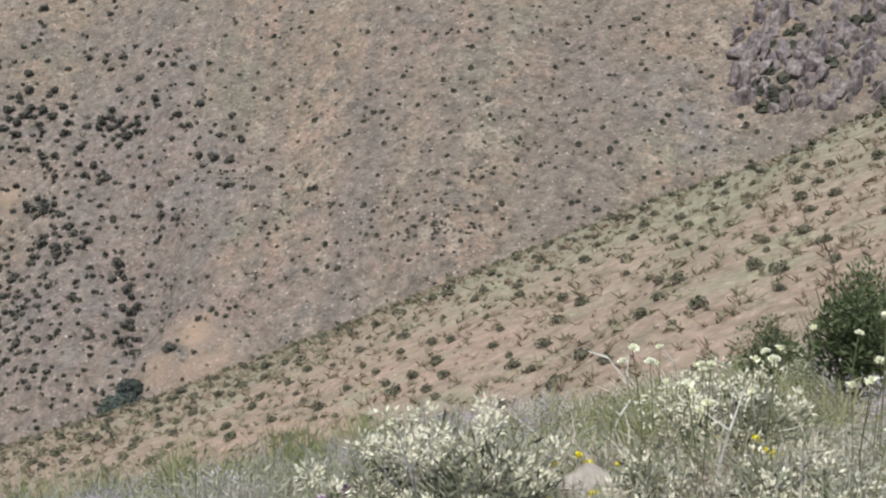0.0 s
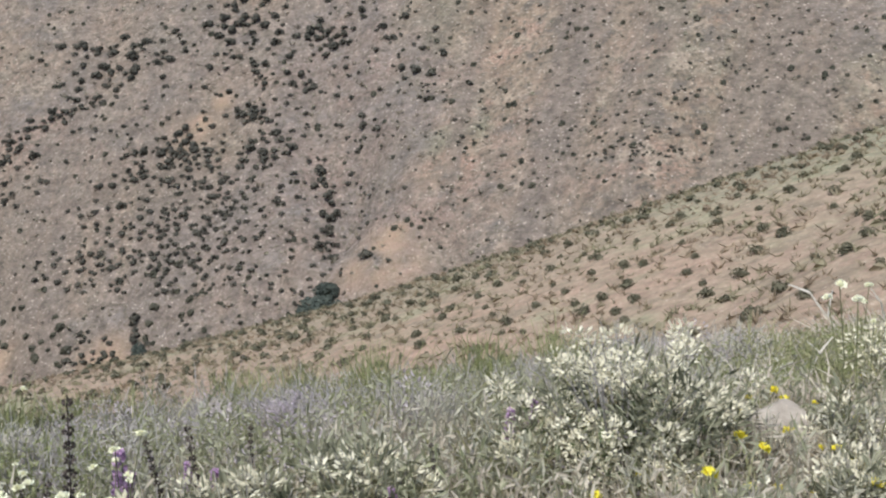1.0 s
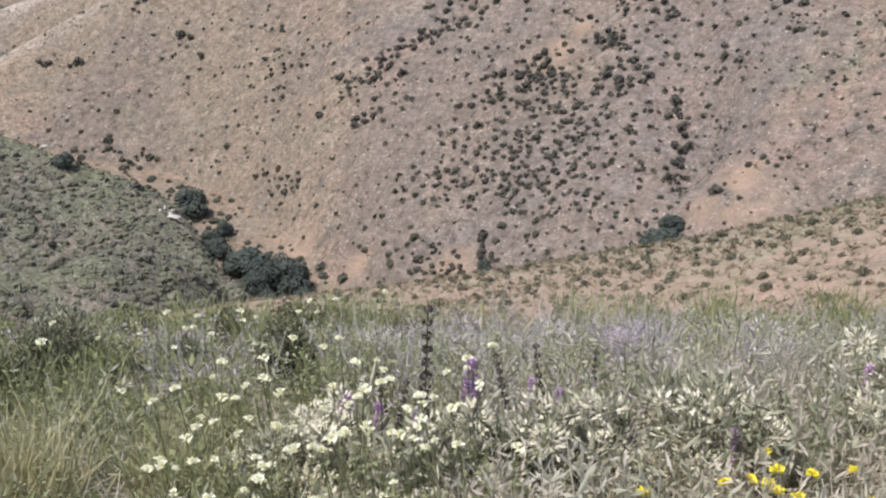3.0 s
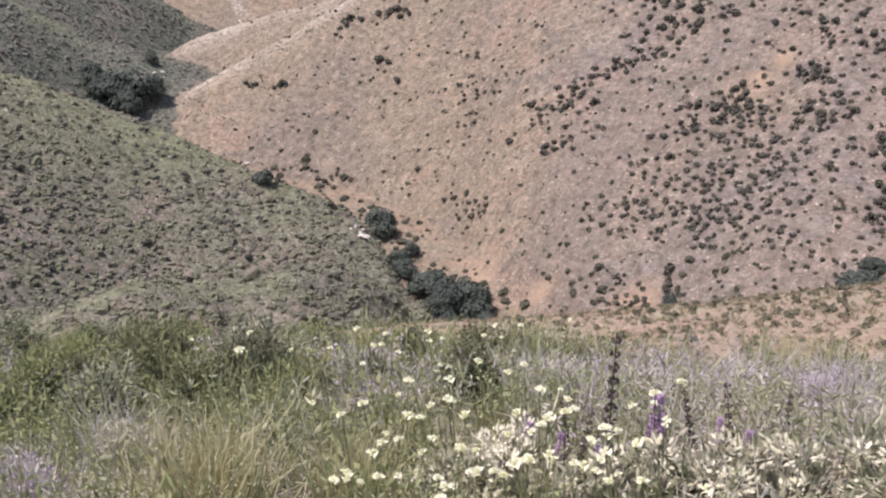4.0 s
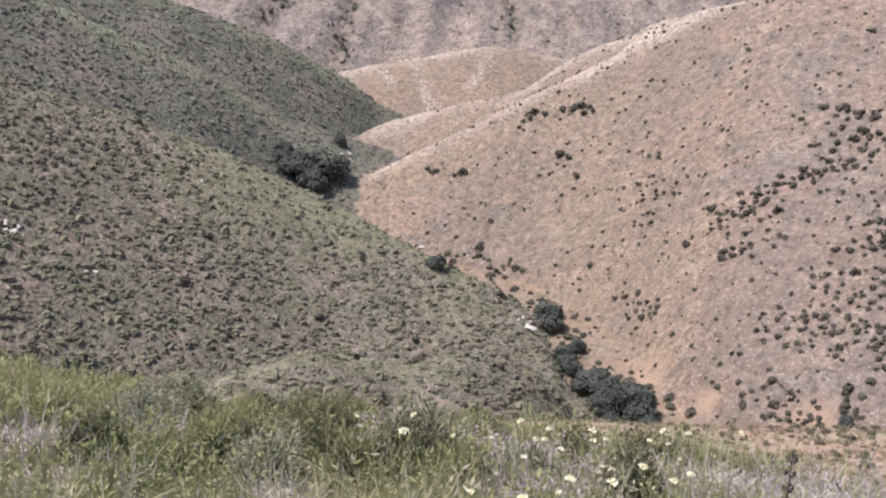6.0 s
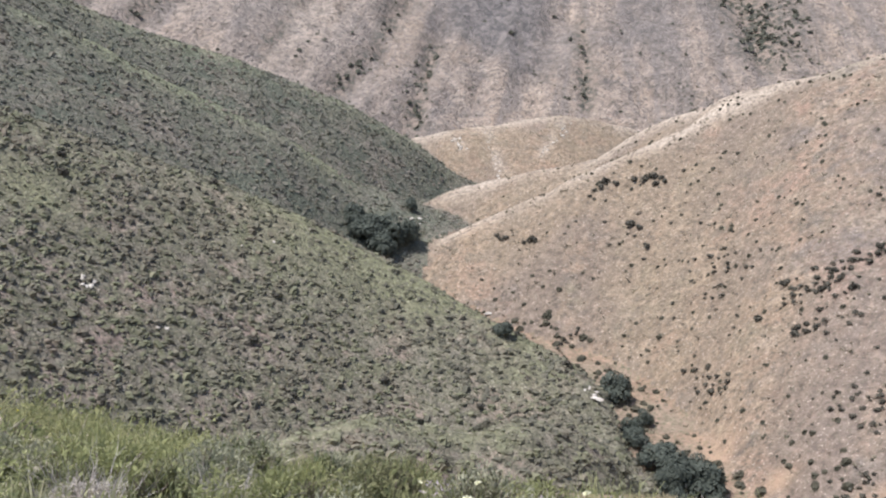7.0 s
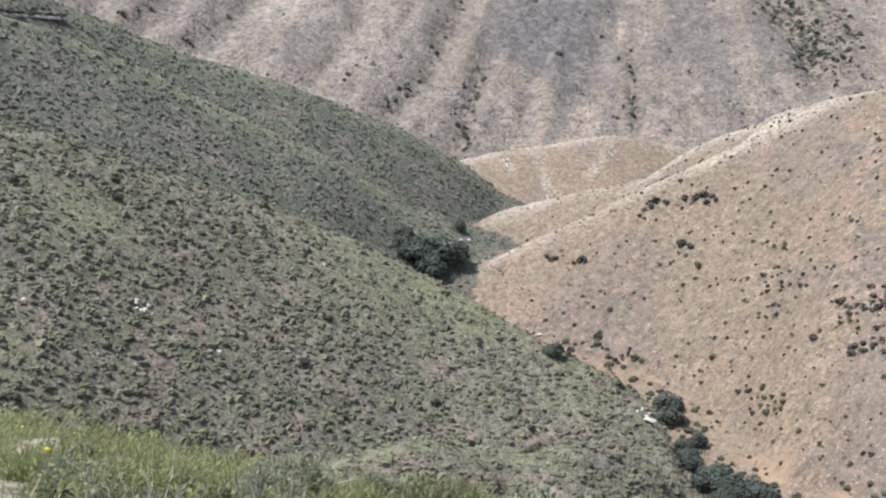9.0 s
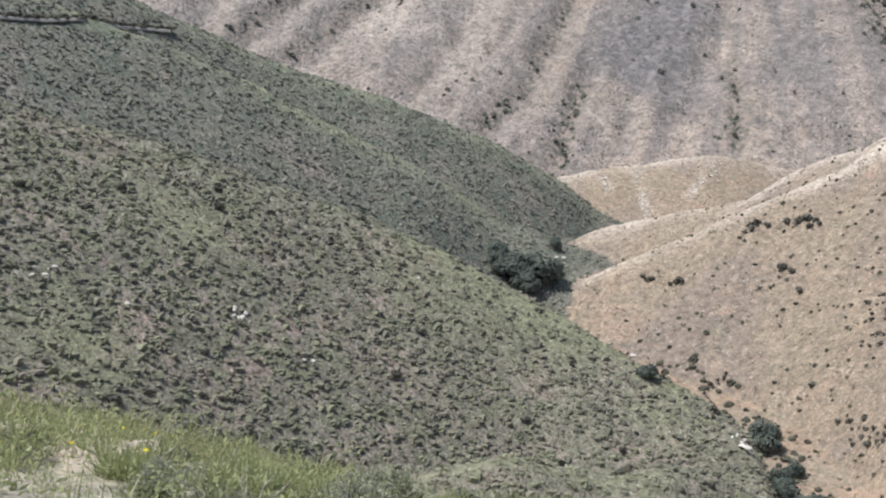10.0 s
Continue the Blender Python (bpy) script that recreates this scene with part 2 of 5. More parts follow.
SALMON, LILAC, OLIVE, OCHRE = (0.338, 0.228, 0.170), (0.214, 0.185, 0.162), (0.225, 0.205, 0.145), (0.36, 0.265, 0.175)


def ground_material(name, soil, grass, patches, tuft, size, crest_tone, fleck=None, relief=0.35, streak=None, contrast=0.3, level=1.0):
    """Soil and grass by the tuft, further tones in larger patches (tone, metres, from, to), paler grass and painted
    sunlit rims on the crests.
    """
    m, t, b = material(name, 0.95)
    pos = t.nodes.new("ShaderNodeNewGeometry").outputs["Position"]
    base = mix(t, ramp(t, noise_node(t, 0.5 / size, 6, 0.7, pos), [(0.38, (0, 0, 0)), (0.62, (1, 1, 1))]), soil, grass)
    for tone, period, low_, high_ in patches:
        base = mix(t, ramp(t, noise_node(t, 1.0 / period, 7, 0.68, pos), [(low_, (0, 0, 0)), (high_, (1, 1, 1))]), base, tone)
    if streak:
        runs = t.nodes.new("ShaderNodeAttribute")
        runs.attribute_name = "fall_line"
        rock = noise_node(t, 0.045, 9, 0.7, runs.outputs["Vector"])
        base = mix(t, ramp(t, rock, [(0.46, (0, 0, 0)), (0.57, (0.95, 0.95, 0.95))]), base, streak)
        worn = noise_node(t, 0.11, 8, 0.7, runs.outputs["Vector"])
        base = mix(t, ramp(t, worn, [(0.56, (0, 0, 0)), (0.66, (0.5, 0.5, 0.5))]), base, grass)
    dull = t.nodes.new("ShaderNodeAttribute")
    dull.attribute_name = "grey_earth"
    base = mix(t, dull.outputs["Fac"], base, ramp(t, noise_node(t, 0.12, 6, 0.7, pos), [(0.40, (0.205, 0.183, 0.170)), (0.60, (0.246, 0.190, 0.164))]))
    tan_ = t.nodes.new("ShaderNodeAttribute")
    tan_.attribute_name = "tan_earth"
    base = mix(t, tan_.outputs["Fac"], base, ramp(t, noise_node(t, 0.16, 6, 0.7, pos), [(0.40, (0.255, 0.196, 0.132)), (0.60, (0.318, 0.256, 0.172))]))
    crown = t.nodes.new("ShaderNodeAttribute")
    crown.attribute_name = "crest_grass_light"
    base = mix(t, crown.outputs["Fac"], base, crest_tone)
    tufts = noise_node(t, 2.2 / size, 4, 0.65, pos)
    base = mix(t, ramp(t, tufts, [(0.50, (0, 0, 0)), (0.62, (1, 1, 1))]), base, tuft)
    if fleck:
        base = mix(t, ramp(t, noise_node(t, 3.6 / size, 3, 0.6, pos), [(0.63, (0, 0, 0)), (0.70, (1, 1, 1))]), base, fleck)
    mottle = ramp(t, noise_node(t, 0.9 / size, 5, 0.7, pos), [(0.32, (level * (1 - contrast),) * 3), (0.68, (level * (1 + contrast),) * 3)])
    base = mix(t, 1.0, base, mottle, "MULTIPLY")
    earth = t.nodes.new("ShaderNodeAttribute")
    earth.attribute_name = "bare_earth"
    base = mix(t, earth.outputs["Fac"], base, mix(t, ramp(t, noise_node(t, 0.8 / size, 5, 0.7, pos), [(0.42, (0, 0, 0)), (0.6, (1, 1, 1))]), OCHRE, (0.40, 0.27, 0.19)))
    # slate rock, and shade painted on the flanks of the mountain's gullies
    slate_shade = t.nodes.new("ShaderNodeAttribute")
    slate_shade.attribute_name = "slate_shade"
    base = mix(t, slate_shade.outputs["Fac"], base, ramp(t, noise_node(t, 0.9 / size, 6, 0.75, pos), [(0.42, (0.110, 0.106, 0.102)), (0.62, (0.235, 0.212, 0.198))]))
    brushy = t.nodes.new("ShaderNodeAttribute")
    brushy.attribute_name = "gully_brush"
    base = mix(t, brushy.outputs["Fac"], base, mix(t, ramp(t, noise_node(t, 1.2 / size, 4, 0.7, pos), [(0.40, (0, 0, 0)), (0.6, (1, 1, 1))]), (0.075, 0.080, 0.066), soil))
    t.links.new(base, b.inputs["Base Color"])
    bump(t, b, tufts, 0.9, relief * size)
    return m


GROUND = [
    ground_material("meadow_soil", (0.30, 0.25, 0.19), (0.29, 0.27, 0.18), [((0.27, 0.25, 0.20), 5, 0.45, 0.66)], (0.18, 0.18, 0.11), 0.25, (0.29, 0.27, 0.18), (0.46, 0.42, 0.35)),
    ground_material("spur_grass", (0.330, 0.228, 0.172), (0.330, 0.252, 0.182), [((0.285, 0.275, 0.172), 7, 0.50, 0.62), ((0.355, 0.240, 0.178), 11, 0.52, 0.64), ((0.255, 0.200, 0.145), 3, 0.54, 0.62)],
                    (0.27, 0.215, 0.148), 0.5, (0.228, 0.232, 0.156), (0.45, 0.37, 0.29), 0.14, None, 0.30),
    ground_material("dry_slope", (0.262, 0.190, 0.138), (0.288, 0.228, 0.162), [(OLIVE, 26, 0.52, 0.62), (LILAC, 34, 0.54, 0.64), (SALMON, 22, 0.53, 0.64), ((0.165, 0.142, 0.117), 6, 0.52, 0.62), ((0.34, 0.275, 0.205), 7, 0.55, 0.63)],
                    (0.160, 0.136, 0.105), 1.7, (0.455, 0.392, 0.315), (0.47, 0.40, 0.33), 0.35, (0.200, 0.162, 0.130), 0.36, 0.93),
    ground_material("scrub_soil", (0.204, 0.182, 0.147), (0.170, 0.169, 0.118), [((0.275, 0.218, 0.180), 13, 0.50, 0.62), ((0.162, 0.166, 0.106), 9, 0.52, 0.62)], (0.122, 0.118, 0.088), 1.5, (0.205, 0.212, 0.124), (0.36, 0.32, 0.26), 0.6, None, 0.42),
    ground_material("mountain_slope", (0.300, 0.242, 0.196), (0.372, 0.310, 0.250), [((0.215, 0.190, 0.172), 70, 0.52, 0.64), ((0.325, 0.258, 0.198), 60, 0.52, 0.64), ((0.19, 0.165, 0.145), 22, 0.54, 0.64)],
                    (0.160, 0.142, 0.120), 5.0, (0.415, 0.358, 0.300), (0.44, 0.39, 0.34), 0.6, (0.222, 0.194, 0.172), 0.30),
    ground_material("stream_bank", (0.262, 0.196, 0.148), (0.235, 0.196, 0.142), [((0.262, 0.185, 0.132), 12, 0.45, 0.6)], (0.14, 0.14, 0.09), 1.5, (0.285, 0.225, 0.16)),
    ground_material("back_scrub_soil", (0.168, 0.160, 0.130), (0.156, 0.162, 0.116), [((0.215, 0.192, 0.155), 24, 0.50, 0.62), ((0.125, 0.138, 0.104), 15, 0.50, 0.60)], (0.095, 0.102, 0.078), 2.0, (0.232, 0.252, 0.148), (0.30, 0.29, 0.25), 0.6, None, 0.36),
]


def mesh_from(name, verts, faces, mats, index=None, smooth=False):
    """A mesh from arrays of points and of triangles or quads."""
    me = bpy.data.meshes.new(name)
    verts, faces = np.asarray(verts, np.float32), np.asarray(faces, np.int32)
    n, k = faces.shape
    me.vertices.add(len(verts))
    me.vertices.foreach_set("co", verts.ravel())
    me.loops.add(n * k)
    me.loops.foreach_set("vertex_index", faces.ravel())
    me.polygons.add(n)
    me.polygons.foreach_set("loop_start", np.arange(0, n * k, k, dtype=np.int32))
    for m in mats if isinstance(mats, (list, tuple)) else [mats]:
        me.materials.append(m)
    if index is not None:
        me.polygons.foreach_set("material_index", np.asarray(index, np.int32))
    me.polygons.foreach_set("use_smooth", np.full(n, smooth))
    me.update(calc_edges=True)
    return me


# ---- the ground, one sheet ----
bearings = np.radians(np.concatenate([np.arange(-180, -32, 3.0), np.arange(-32, 92, 0.26), np.arange(92, 180, 3.0)]))
ranges = np.concatenate([[0.0], np.geomspace(0.4, 14, 75), np.geomspace(14.5, 110, 95), np.geomspace(111.5, 420, 190), np.geomspace(424, 1400, 150), np.geomspace(1450, 4500, 16)])
BB, RR = np.meshgrid(bearings, ranges)
GX, GY = -RR * np.sin(BB), RR * np.cos(BB)
GZ, GK = land(GX, GY)
nr, nb = GX.shape
quad = np.arange(nr * nb).reshape(nr, nb)
nxt = np.roll(quad, -1, 1)
quads = np.stack([quad[:-1], quad[1:], nxt[1:], nxt[:-1]], -1).reshape(-1, 4)
ground = new("ground", mesh_from("ground", np.stack([GX, GY, GZ], -1).reshape(-1, 3), quads, GROUND, GK[:-1].ravel(), True))
deg_ = np.degrees(BB)
# brushwood grows along the gullies
gr, gf = gullies(GX, GY)
gully_brush = np.where(GK == 4, np.clip((gr - 0.84) / 0.14, 0, 1) * 0.16 + np.clip((gf - 0.86) / 0.12, 0, 1) * 0.12, 0) * np.clip(0.75 + 1.5 * rough(GX, GY, 110, 3, 75), 0, 1)


def seen_line(pts):
    at, _, rr = sighted(*np.array(pts).T, 430.0)
    return list(zip(np.degrees(np.arctan2(-at[:, 0], at[:, 1])), rr))


# a wooded ravine, a thin dark gully and bands of slate on the mountain, by bearing and rise
RAVINE = seen_line([(38.6, 5.0), (38.2, 4.0), (37.6, 2.4), (36.6, 0.8), (36.1, -0.8)])
GROVE = seen_line([(35.8, 2.8), (34.7, 1.4), (34.8, 0.4), (35.1, -0.9)])
THIN_GULLY = seen_line([(45.0, 1.2), (44.8, -1.6), (44.65, -3.5)])
GULLY_UPPER = seen_line([(62.2, 4.6), (63.6, 3.4), (65.8, 1.6), (67.4, 0.7)])
GULLY_MID = seen_line([(53.1, 3.8), (54.4, 1.0), (55.9, -1.3), (57.4, -2.7)])
GULLY_LEFT = seen_line([(66.4, 4.2), (67.3, 3.5), (69.2, 2.3), (70.3, 1.8)])
GULLY_FOOT = seen_line([(52.4, -0.4), (53.1, -2.9), (53.4, -4.5)])
GULLY_SIDE = seen_line([(58.7, 2.3), (59.8, 0.6), (61.0, -0.9)])
SLATE = seen_line([(47.0, 5.4), (47.9, 4.1), (48.7, 2.4), (49.6, 0.5)])
SLATE_BACK = seen_line([(61.0, 5.0), (59.6, 3.0), (58.6, 1.2)])
ragged = rough(GX, GY, 40, 4, 77, 0.65)
for line, wide, much in ((RAVINE, 19, 1.0), (GROVE, 10, 0.6), (THIN_GULLY, 4.0, 1.0), (GULLY_UPPER, 5.0, 0.85), (GULLY_MID, 5.5, 0.8), (GULLY_LEFT, 5.0, 0.8), (GULLY_FOOT, 6.0, 0.9), (GULLY_SIDE, 5.0, 0.75)):
    gully_brush = np.where(GK == 4, np.maximum(gully_brush, much * np.exp(-(away(GX, GY, line)[0] / (wide * (1 + ragged))) ** 2)), gully_brush)
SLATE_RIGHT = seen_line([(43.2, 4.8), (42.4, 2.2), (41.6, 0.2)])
slate_shade = np.where(GK == 4, np.maximum(np.maximum(0.45 * np.exp(-(away(GX, GY, SLATE_RIGHT)[0] / (40 + 40 * ragged)) ** 2), np.exp(-(away(GX, GY, SLATE)[0] / (36 + 36 * ragged)) ** 2)), 0.35 * np.exp(-(away(GX, GY, SLATE_BACK)[0] / (16 + 26 * ragged)) ** 2)), 0)
# grey tone on one side of each gully, painted as its shaded flank
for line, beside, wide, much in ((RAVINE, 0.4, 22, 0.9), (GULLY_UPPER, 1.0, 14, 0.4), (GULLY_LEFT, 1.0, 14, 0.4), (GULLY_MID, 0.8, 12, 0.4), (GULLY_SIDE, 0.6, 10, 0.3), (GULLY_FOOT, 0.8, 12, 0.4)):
    slate_shade = np.where(GK == 4, np.maximum(slate_shade, much * np.exp(-(away(GX, GY, [(b + beside, r) for b, r in line])[0] / (wide * (1 + ragged))) ** 2)), slate_shade)
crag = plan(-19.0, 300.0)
slate_shade = np.maximum(slate_shade, np.where((GK == 2) & (GZ > -30), np.exp(-(np.hypot(GX - crag[0], GY - crag[1]) / (24 + 20 * ragged)) ** 4), 0))
slate_shade = np.maximum(slate_shade, np.where(GK == 4, np.clip(2.2 * rough(GX, GY, 120, 4, 79) - 0.35, 0, 0.35), 0))
grey_earth = np.where(GK == 2, np.clip((40 - deg_) / 22, 0, 1) * np.clip((deg_ + 4) / 18, 0.15, 1) * np.clip(0.5 + 1.5 * rough(GX, GY, 26, 4, 99), 0, 0.55), 0)
tan_earth = np.where(GK == 2, np.clip((deg_ - 32) / 7, 0, 1) * np.clip(0.3 + 1.4 * rough(GX, GY, 24, 4, 103), 0, 0.5), 0)
ground.data.attributes.new("tan_earth", "FLOAT", "POINT").data.foreach_set("value", tan_earth.astype(np.float32).ravel())
ground.data.attributes.new("grey_earth", "FLOAT", "POINT").data.foreach_set("value", grey_earth.astype(np.float32).ravel())
bare = np.zeros(GX.shape)
for eb, ee, wide in ((13.9, -16.7, 5.5), (13.3, -16.0, 4.5), (22.8, -10.1, 3.0), (38.2, -19.6, 4.0), (37.0, -20.2, 4.0), (33.8, -21.2, 3.5), (28.5, -22.0, 3.5), (21.8, -9.2, 3.0)):
    at = sighted([eb], [ee], 130.0, 420.0)[0]
    bare = np.maximum(bare, np.exp(-(np.hypot(GX - at[0, 0], GY - at[0, 1]) / (wide * (1 + 1.4 * rough(GX, GY, 8, 3, 85)))) ** 2))
bare = np.where((GK == 2) | (GK == 5), bare * np.clip(0.8 + 1.5 * rough(GX, GY, 3, 2, 87), 0, 0.8), 0)
ground.data.attributes.new("bare_earth", "FLOAT", "POINT").data.foreach_set("value", np.clip(bare, 0, 1).astype(np.float32).ravel())
ground.data.attributes.new("slate_shade", "FLOAT", "POINT").data.foreach_set("value", np.clip(slate_shade, 0, 1).astype(np.float32).ravel())
paler = crest_grass_light(GX, GY, GK)
for scar in ([(49.6, 513, 0), (49.2, 498, 0), (48.9, 484, 0)], [(45.4, 520, 0), (46.1, 505, 0), (46.8, 490, 0)], [(51.3, 508, 0), (50.8, 495, 0)]):
    paler = np.where(GK == 2, np.maximum(paler, np.exp(-(away(GX, GY, scar)[0] / 1.9) ** 2) * np.clip(0.4 + 2 * rough(GX, GY, 6, 3, 89), 0, 0.8)), paler)
# paler tone towards the left of the mountain
paler = np.where(GK == 4, 0.75 * np.clip((deg_ - 54) / 7, 0, 1) * np.clip(0.7 + 1.4 * rough(GX, GY, 90, 4, 93), 0, 1), paler)
ground.data.attributes.new("crest_grass_light", "FLOAT", "POINT").data.foreach_set("value", np.clip(paler, 0, 1).astype(np.float32).ravel())
ground.data.attributes.new("gully_brush", "FLOAT", "POINT").data.foreach_set("value", np.clip(gully_brush, 0, 1).astype(np.float32).ravel())
# the way that rills run down the slopes, for streaks of worn earth and rock
along_fall = np.where(GK == 4, (deg_ + np.clip((deg_ - 45) / 14, -1, 1) * 0.034 * (RR - 600)) * 14, (deg_ + 0.045 * (RR - 160)) * 4.5)
fall = np.stack([along_fall, RR * 0.10, 0 * RR], -1).astype(np.float32)
ground.data.attributes.new("fall_line", "FLOAT_VECTOR", "POINT").data.foreach_set("vector", fall.ravel())
tagged(ground, "dry grassy hillsides round a narrow green valley", "ground", kind="structure")

# ---- plant kits: each gives points and four-sided faces ----
rng = np.random.default_rng(7)


def unit(v):
    return v / (np.linalg.norm(v, axis=-1, keepdims=True) + 1e-9)


def leaves(at, way, length, width, fold=0.15):
    """Pointed leaves that start at the points `at` and grow along `way`."""
    n = len(at)
    way = unit(way)
    side = unit(np.cross(way, unit(rng.normal(size=(n, 3)))))
    out = np.cross(side, way)
    length, width = np.broadcast_to(length, n)[:, None], np.broadcast_to(width, n)[:, None]
    v = np.stack([at, at + way * length * 0.5 + side * width * 0.5 + out * fold * width, at + way * length, at + way * length * 0.55 - side * width * 0.5 + out * fold * width], 1)
    return v.reshape(-1, 3), np.arange(4 * n).reshape(n, 4)


def blades(at, tip, bend, width):
    """Grass blades of two spans from `at` to `tip`, bowed by `bend`."""
    n = len(at)
    side = unit(np.cross(tip - at, rng.normal(size=(n, 3)))) * np.broadcast_to(width, n)[:, None] * 0.5
    mid = at * 0.45 + tip * 0.55 + bend
    v = np.stack([at - side, at + side, mid - side * 0.8, mid + side * 0.8, tip - side * 0.12, tip + side * 0.12], 1)
    k = np.arange(n)[:, None] * 6
    f = np.concatenate([k + [0, 1, 3, 2], k + [2, 3, 5, 4]], 1).reshape(-1, 4)
    return v.reshape(-1, 3), f


def sticks(a, b, ra, rb):
    """Three-sided tapering twigs."""
    n = len(a)
    way = unit(b - a)
    s = unit(np.cross(way, np.array([[0.31, 0.2, 0.93]]) + 0.01 * rng.normal(size=(n, 3))))
    u = np.cross(way, s)
    ra, rb = np.broadcast_to(ra, n)[:, None], np.broadcast_to(rb, n)[:, None]
    ring = [(math.cos(q), math.sin(q)) for q in (0, 2.094, 4.189)]
    v = np.stack([a + (s * c + u * d) * ra for c, d in ring] + [b + (s * c + u * d) * rb for c, d in ring], 1)
    k = np.arange(n)[:, None] * 6
    f = np.concatenate([k + [0, 1, 4, 3], k + [1, 2, 5, 4], k + [2, 0, 3, 5]], 1).reshape(-1, 4)
    return v.reshape(-1, 3), f


def joined(*kits):
    vs, fs, n = [], [], 0
    for v, f in kits:
        vs.append(v), fs.append(f + n)
        n += len(v)
    return np.concatenate(vs), np.concatenate(fs)


def ball(n):
    return unit(rng.normal(size=(n, 3)))


def dome_leaves(radius, tall, count, lobes, leaf, flat=0.75, low=-0.15):
    """A rounded crown: leaves over several lobes, with gaps between them."""
    c = ball(lobes) * rng.uniform(0.25, 0.72, (lobes, 1))
    c[:, 2] = np.abs(c[:, 2]) * 0.9
    rl = rng.uniform(0.28, 0.5, lobes)
    pick = rng.integers(0, lobes, count)
    d = ball(count)
    d[:, 2] = np.where(d[:, 2] < low, -d[:, 2] * 0.6, d[:, 2])
    p = c[pick] + d * (rl[pick] * rng.uniform(0.65, 1.05, count))[:, None]
    p[:, 2] = np.maximum(p[:, 2], 0.02)
    at = p * [radius, radius, tall]
    return leaves(at - d * leaf * 0.4, d + 0.6 * rng.normal(size=(count, 3)) + [0, 0, 0.25], leaf * rng.uniform(0.6, 1.3, count), leaf * flat * rng.uniform(0.6, 1.2, count))


def puffs(radius, tall, count, each, leaf, low=0.12, swell=0.42):
    """A crown of rounded clumps, each covered in leaves that lie over one another."""
    c = ball(count) * rng.uniform(0.35, 0.66, (count, 1))
    c[:, 2] = np.abs(c[:, 2]) * 1.1 + low
    rc = swell * rng.uniform(0.65, 1.15, count)
    pick = np.repeat(np.arange(count), each)
    d = ball(len(pick))
    d[:, 2] = np.where(d[:, 2] < -0.45, -d[:, 2], d[:, 2])
    p = c[pick] + d * (rc[pick] * rng.uniform(0.82, 1.06, len(pick)))[:, None]
    p[:, 2] = np.maximum(p[:, 2], 0.0)
    along = unit(np.cross(d, rng.normal(size=d.shape))) + 0.35 * d + 0.25 * rng.normal(size=d.shape)
    side = unit(np.cross(d, along))
    at, along = p * [radius, radius, tall], unit(along)
    size = leaf * rng.uniform(0.6, 1.3, (len(pick), 1))
    v = np.stack([at - along * size * 0.5, at + side * size * 0.4, at + along * size * 0.5, at - side * size * 0.4], 1)
    return v.reshape(-1, 3), np.arange(4 * len(pick)).reshape(-1, 4)


def lump(radius, tall, around=7, up=3, uneven=0.22, leafy=10, leaf=0.4):
    """A low rounded bush: an uneven dome with leaf tips standing out of it."""
    v, f = [], []
    for j in range(up + 1):
        a = j / up * 1.5
        for i in range(around):
            q = 2 * math.pi * (i + 0.5 * j) / around
            s = 1 + rng.normal() * uneven
            v.append((math.cos(a) * math.cos(q) * s * radius, math.cos(a) * math.sin(q) * s * radius, (math.sin(a) * s - (0.3 if j == 0 else 0)) * tall))
    for j in range(up):
        for i in range(around):
            f.append((j * around + i, j * around + (i + 1) % around, (j + 1) * around + (i + 1) % around, (j + 1) * around + i))
    d = ball(leafy)
    d[:, 2] = np.abs(d[:, 2])
    tips = leaves(d * [radius * 0.8, radius * 0.8, tall * 0.8], d + 0.5 * rng.normal(size=(leafy, 3)) + [0, 0, 0.3], leaf * rng.uniform(0.6, 1.2, leafy), leaf * 0.6)
    return joined((np.array(v), np.array(f)), tips)


def limbs(radius, tall, count, thick, low=0.0):
    b = ball(count) * [radius * 0.8, radius * 0.8, tall * 0.5]
    b[:, 2] = np.abs(b[:, 2]) + tall * 0.35
    a = b * 0.06
    a[:, 2] = low
    m = a * 0.5 + b * 0.5 + rng.normal(size=(count, 3)) * radius * 0.06
    return joined(sticks(a, m, thick, thick * 0.65), sticks(m, b, thick * 0.65, thick * 0.2))


def spread(kits, at, scale):
    """Many copies of the kits, turned and scaled, joined into one set of points and faces."""
    n = len(at)
    turn = rng.uniform(0, 2 * np.pi, n)
    which = rng.integers(0, len(kits), n)
    scale = np.broadcast_to(np.asarray(scale, float), n)
    vs, fs, total = [], [], 0
    for k, (v, f) in enumerate(kits):
        i = np.where(which == k)[0]
        c, s = np.cos(turn[i])[:, None], np.sin(turn[i])[:, None]
        q = np.stack([v[:, 0] * c - v[:, 1] * s, v[:, 0] * s + v[:, 1] * c, np.broadcast_to(v[:, 2], (len(i), len(v)))], -1) * scale[i][:, None, None]
        q = q + at[i][:, None, :]
        vs.append(q.reshape(-1, 3))
        fs.append((f[None] + (np.arange(len(i)) * len(v))[:, None, None]).reshape(-1, 4) + total)
        total += len(i) * len(v)
    return np.concatenate(vs), np.concatenate(fs)


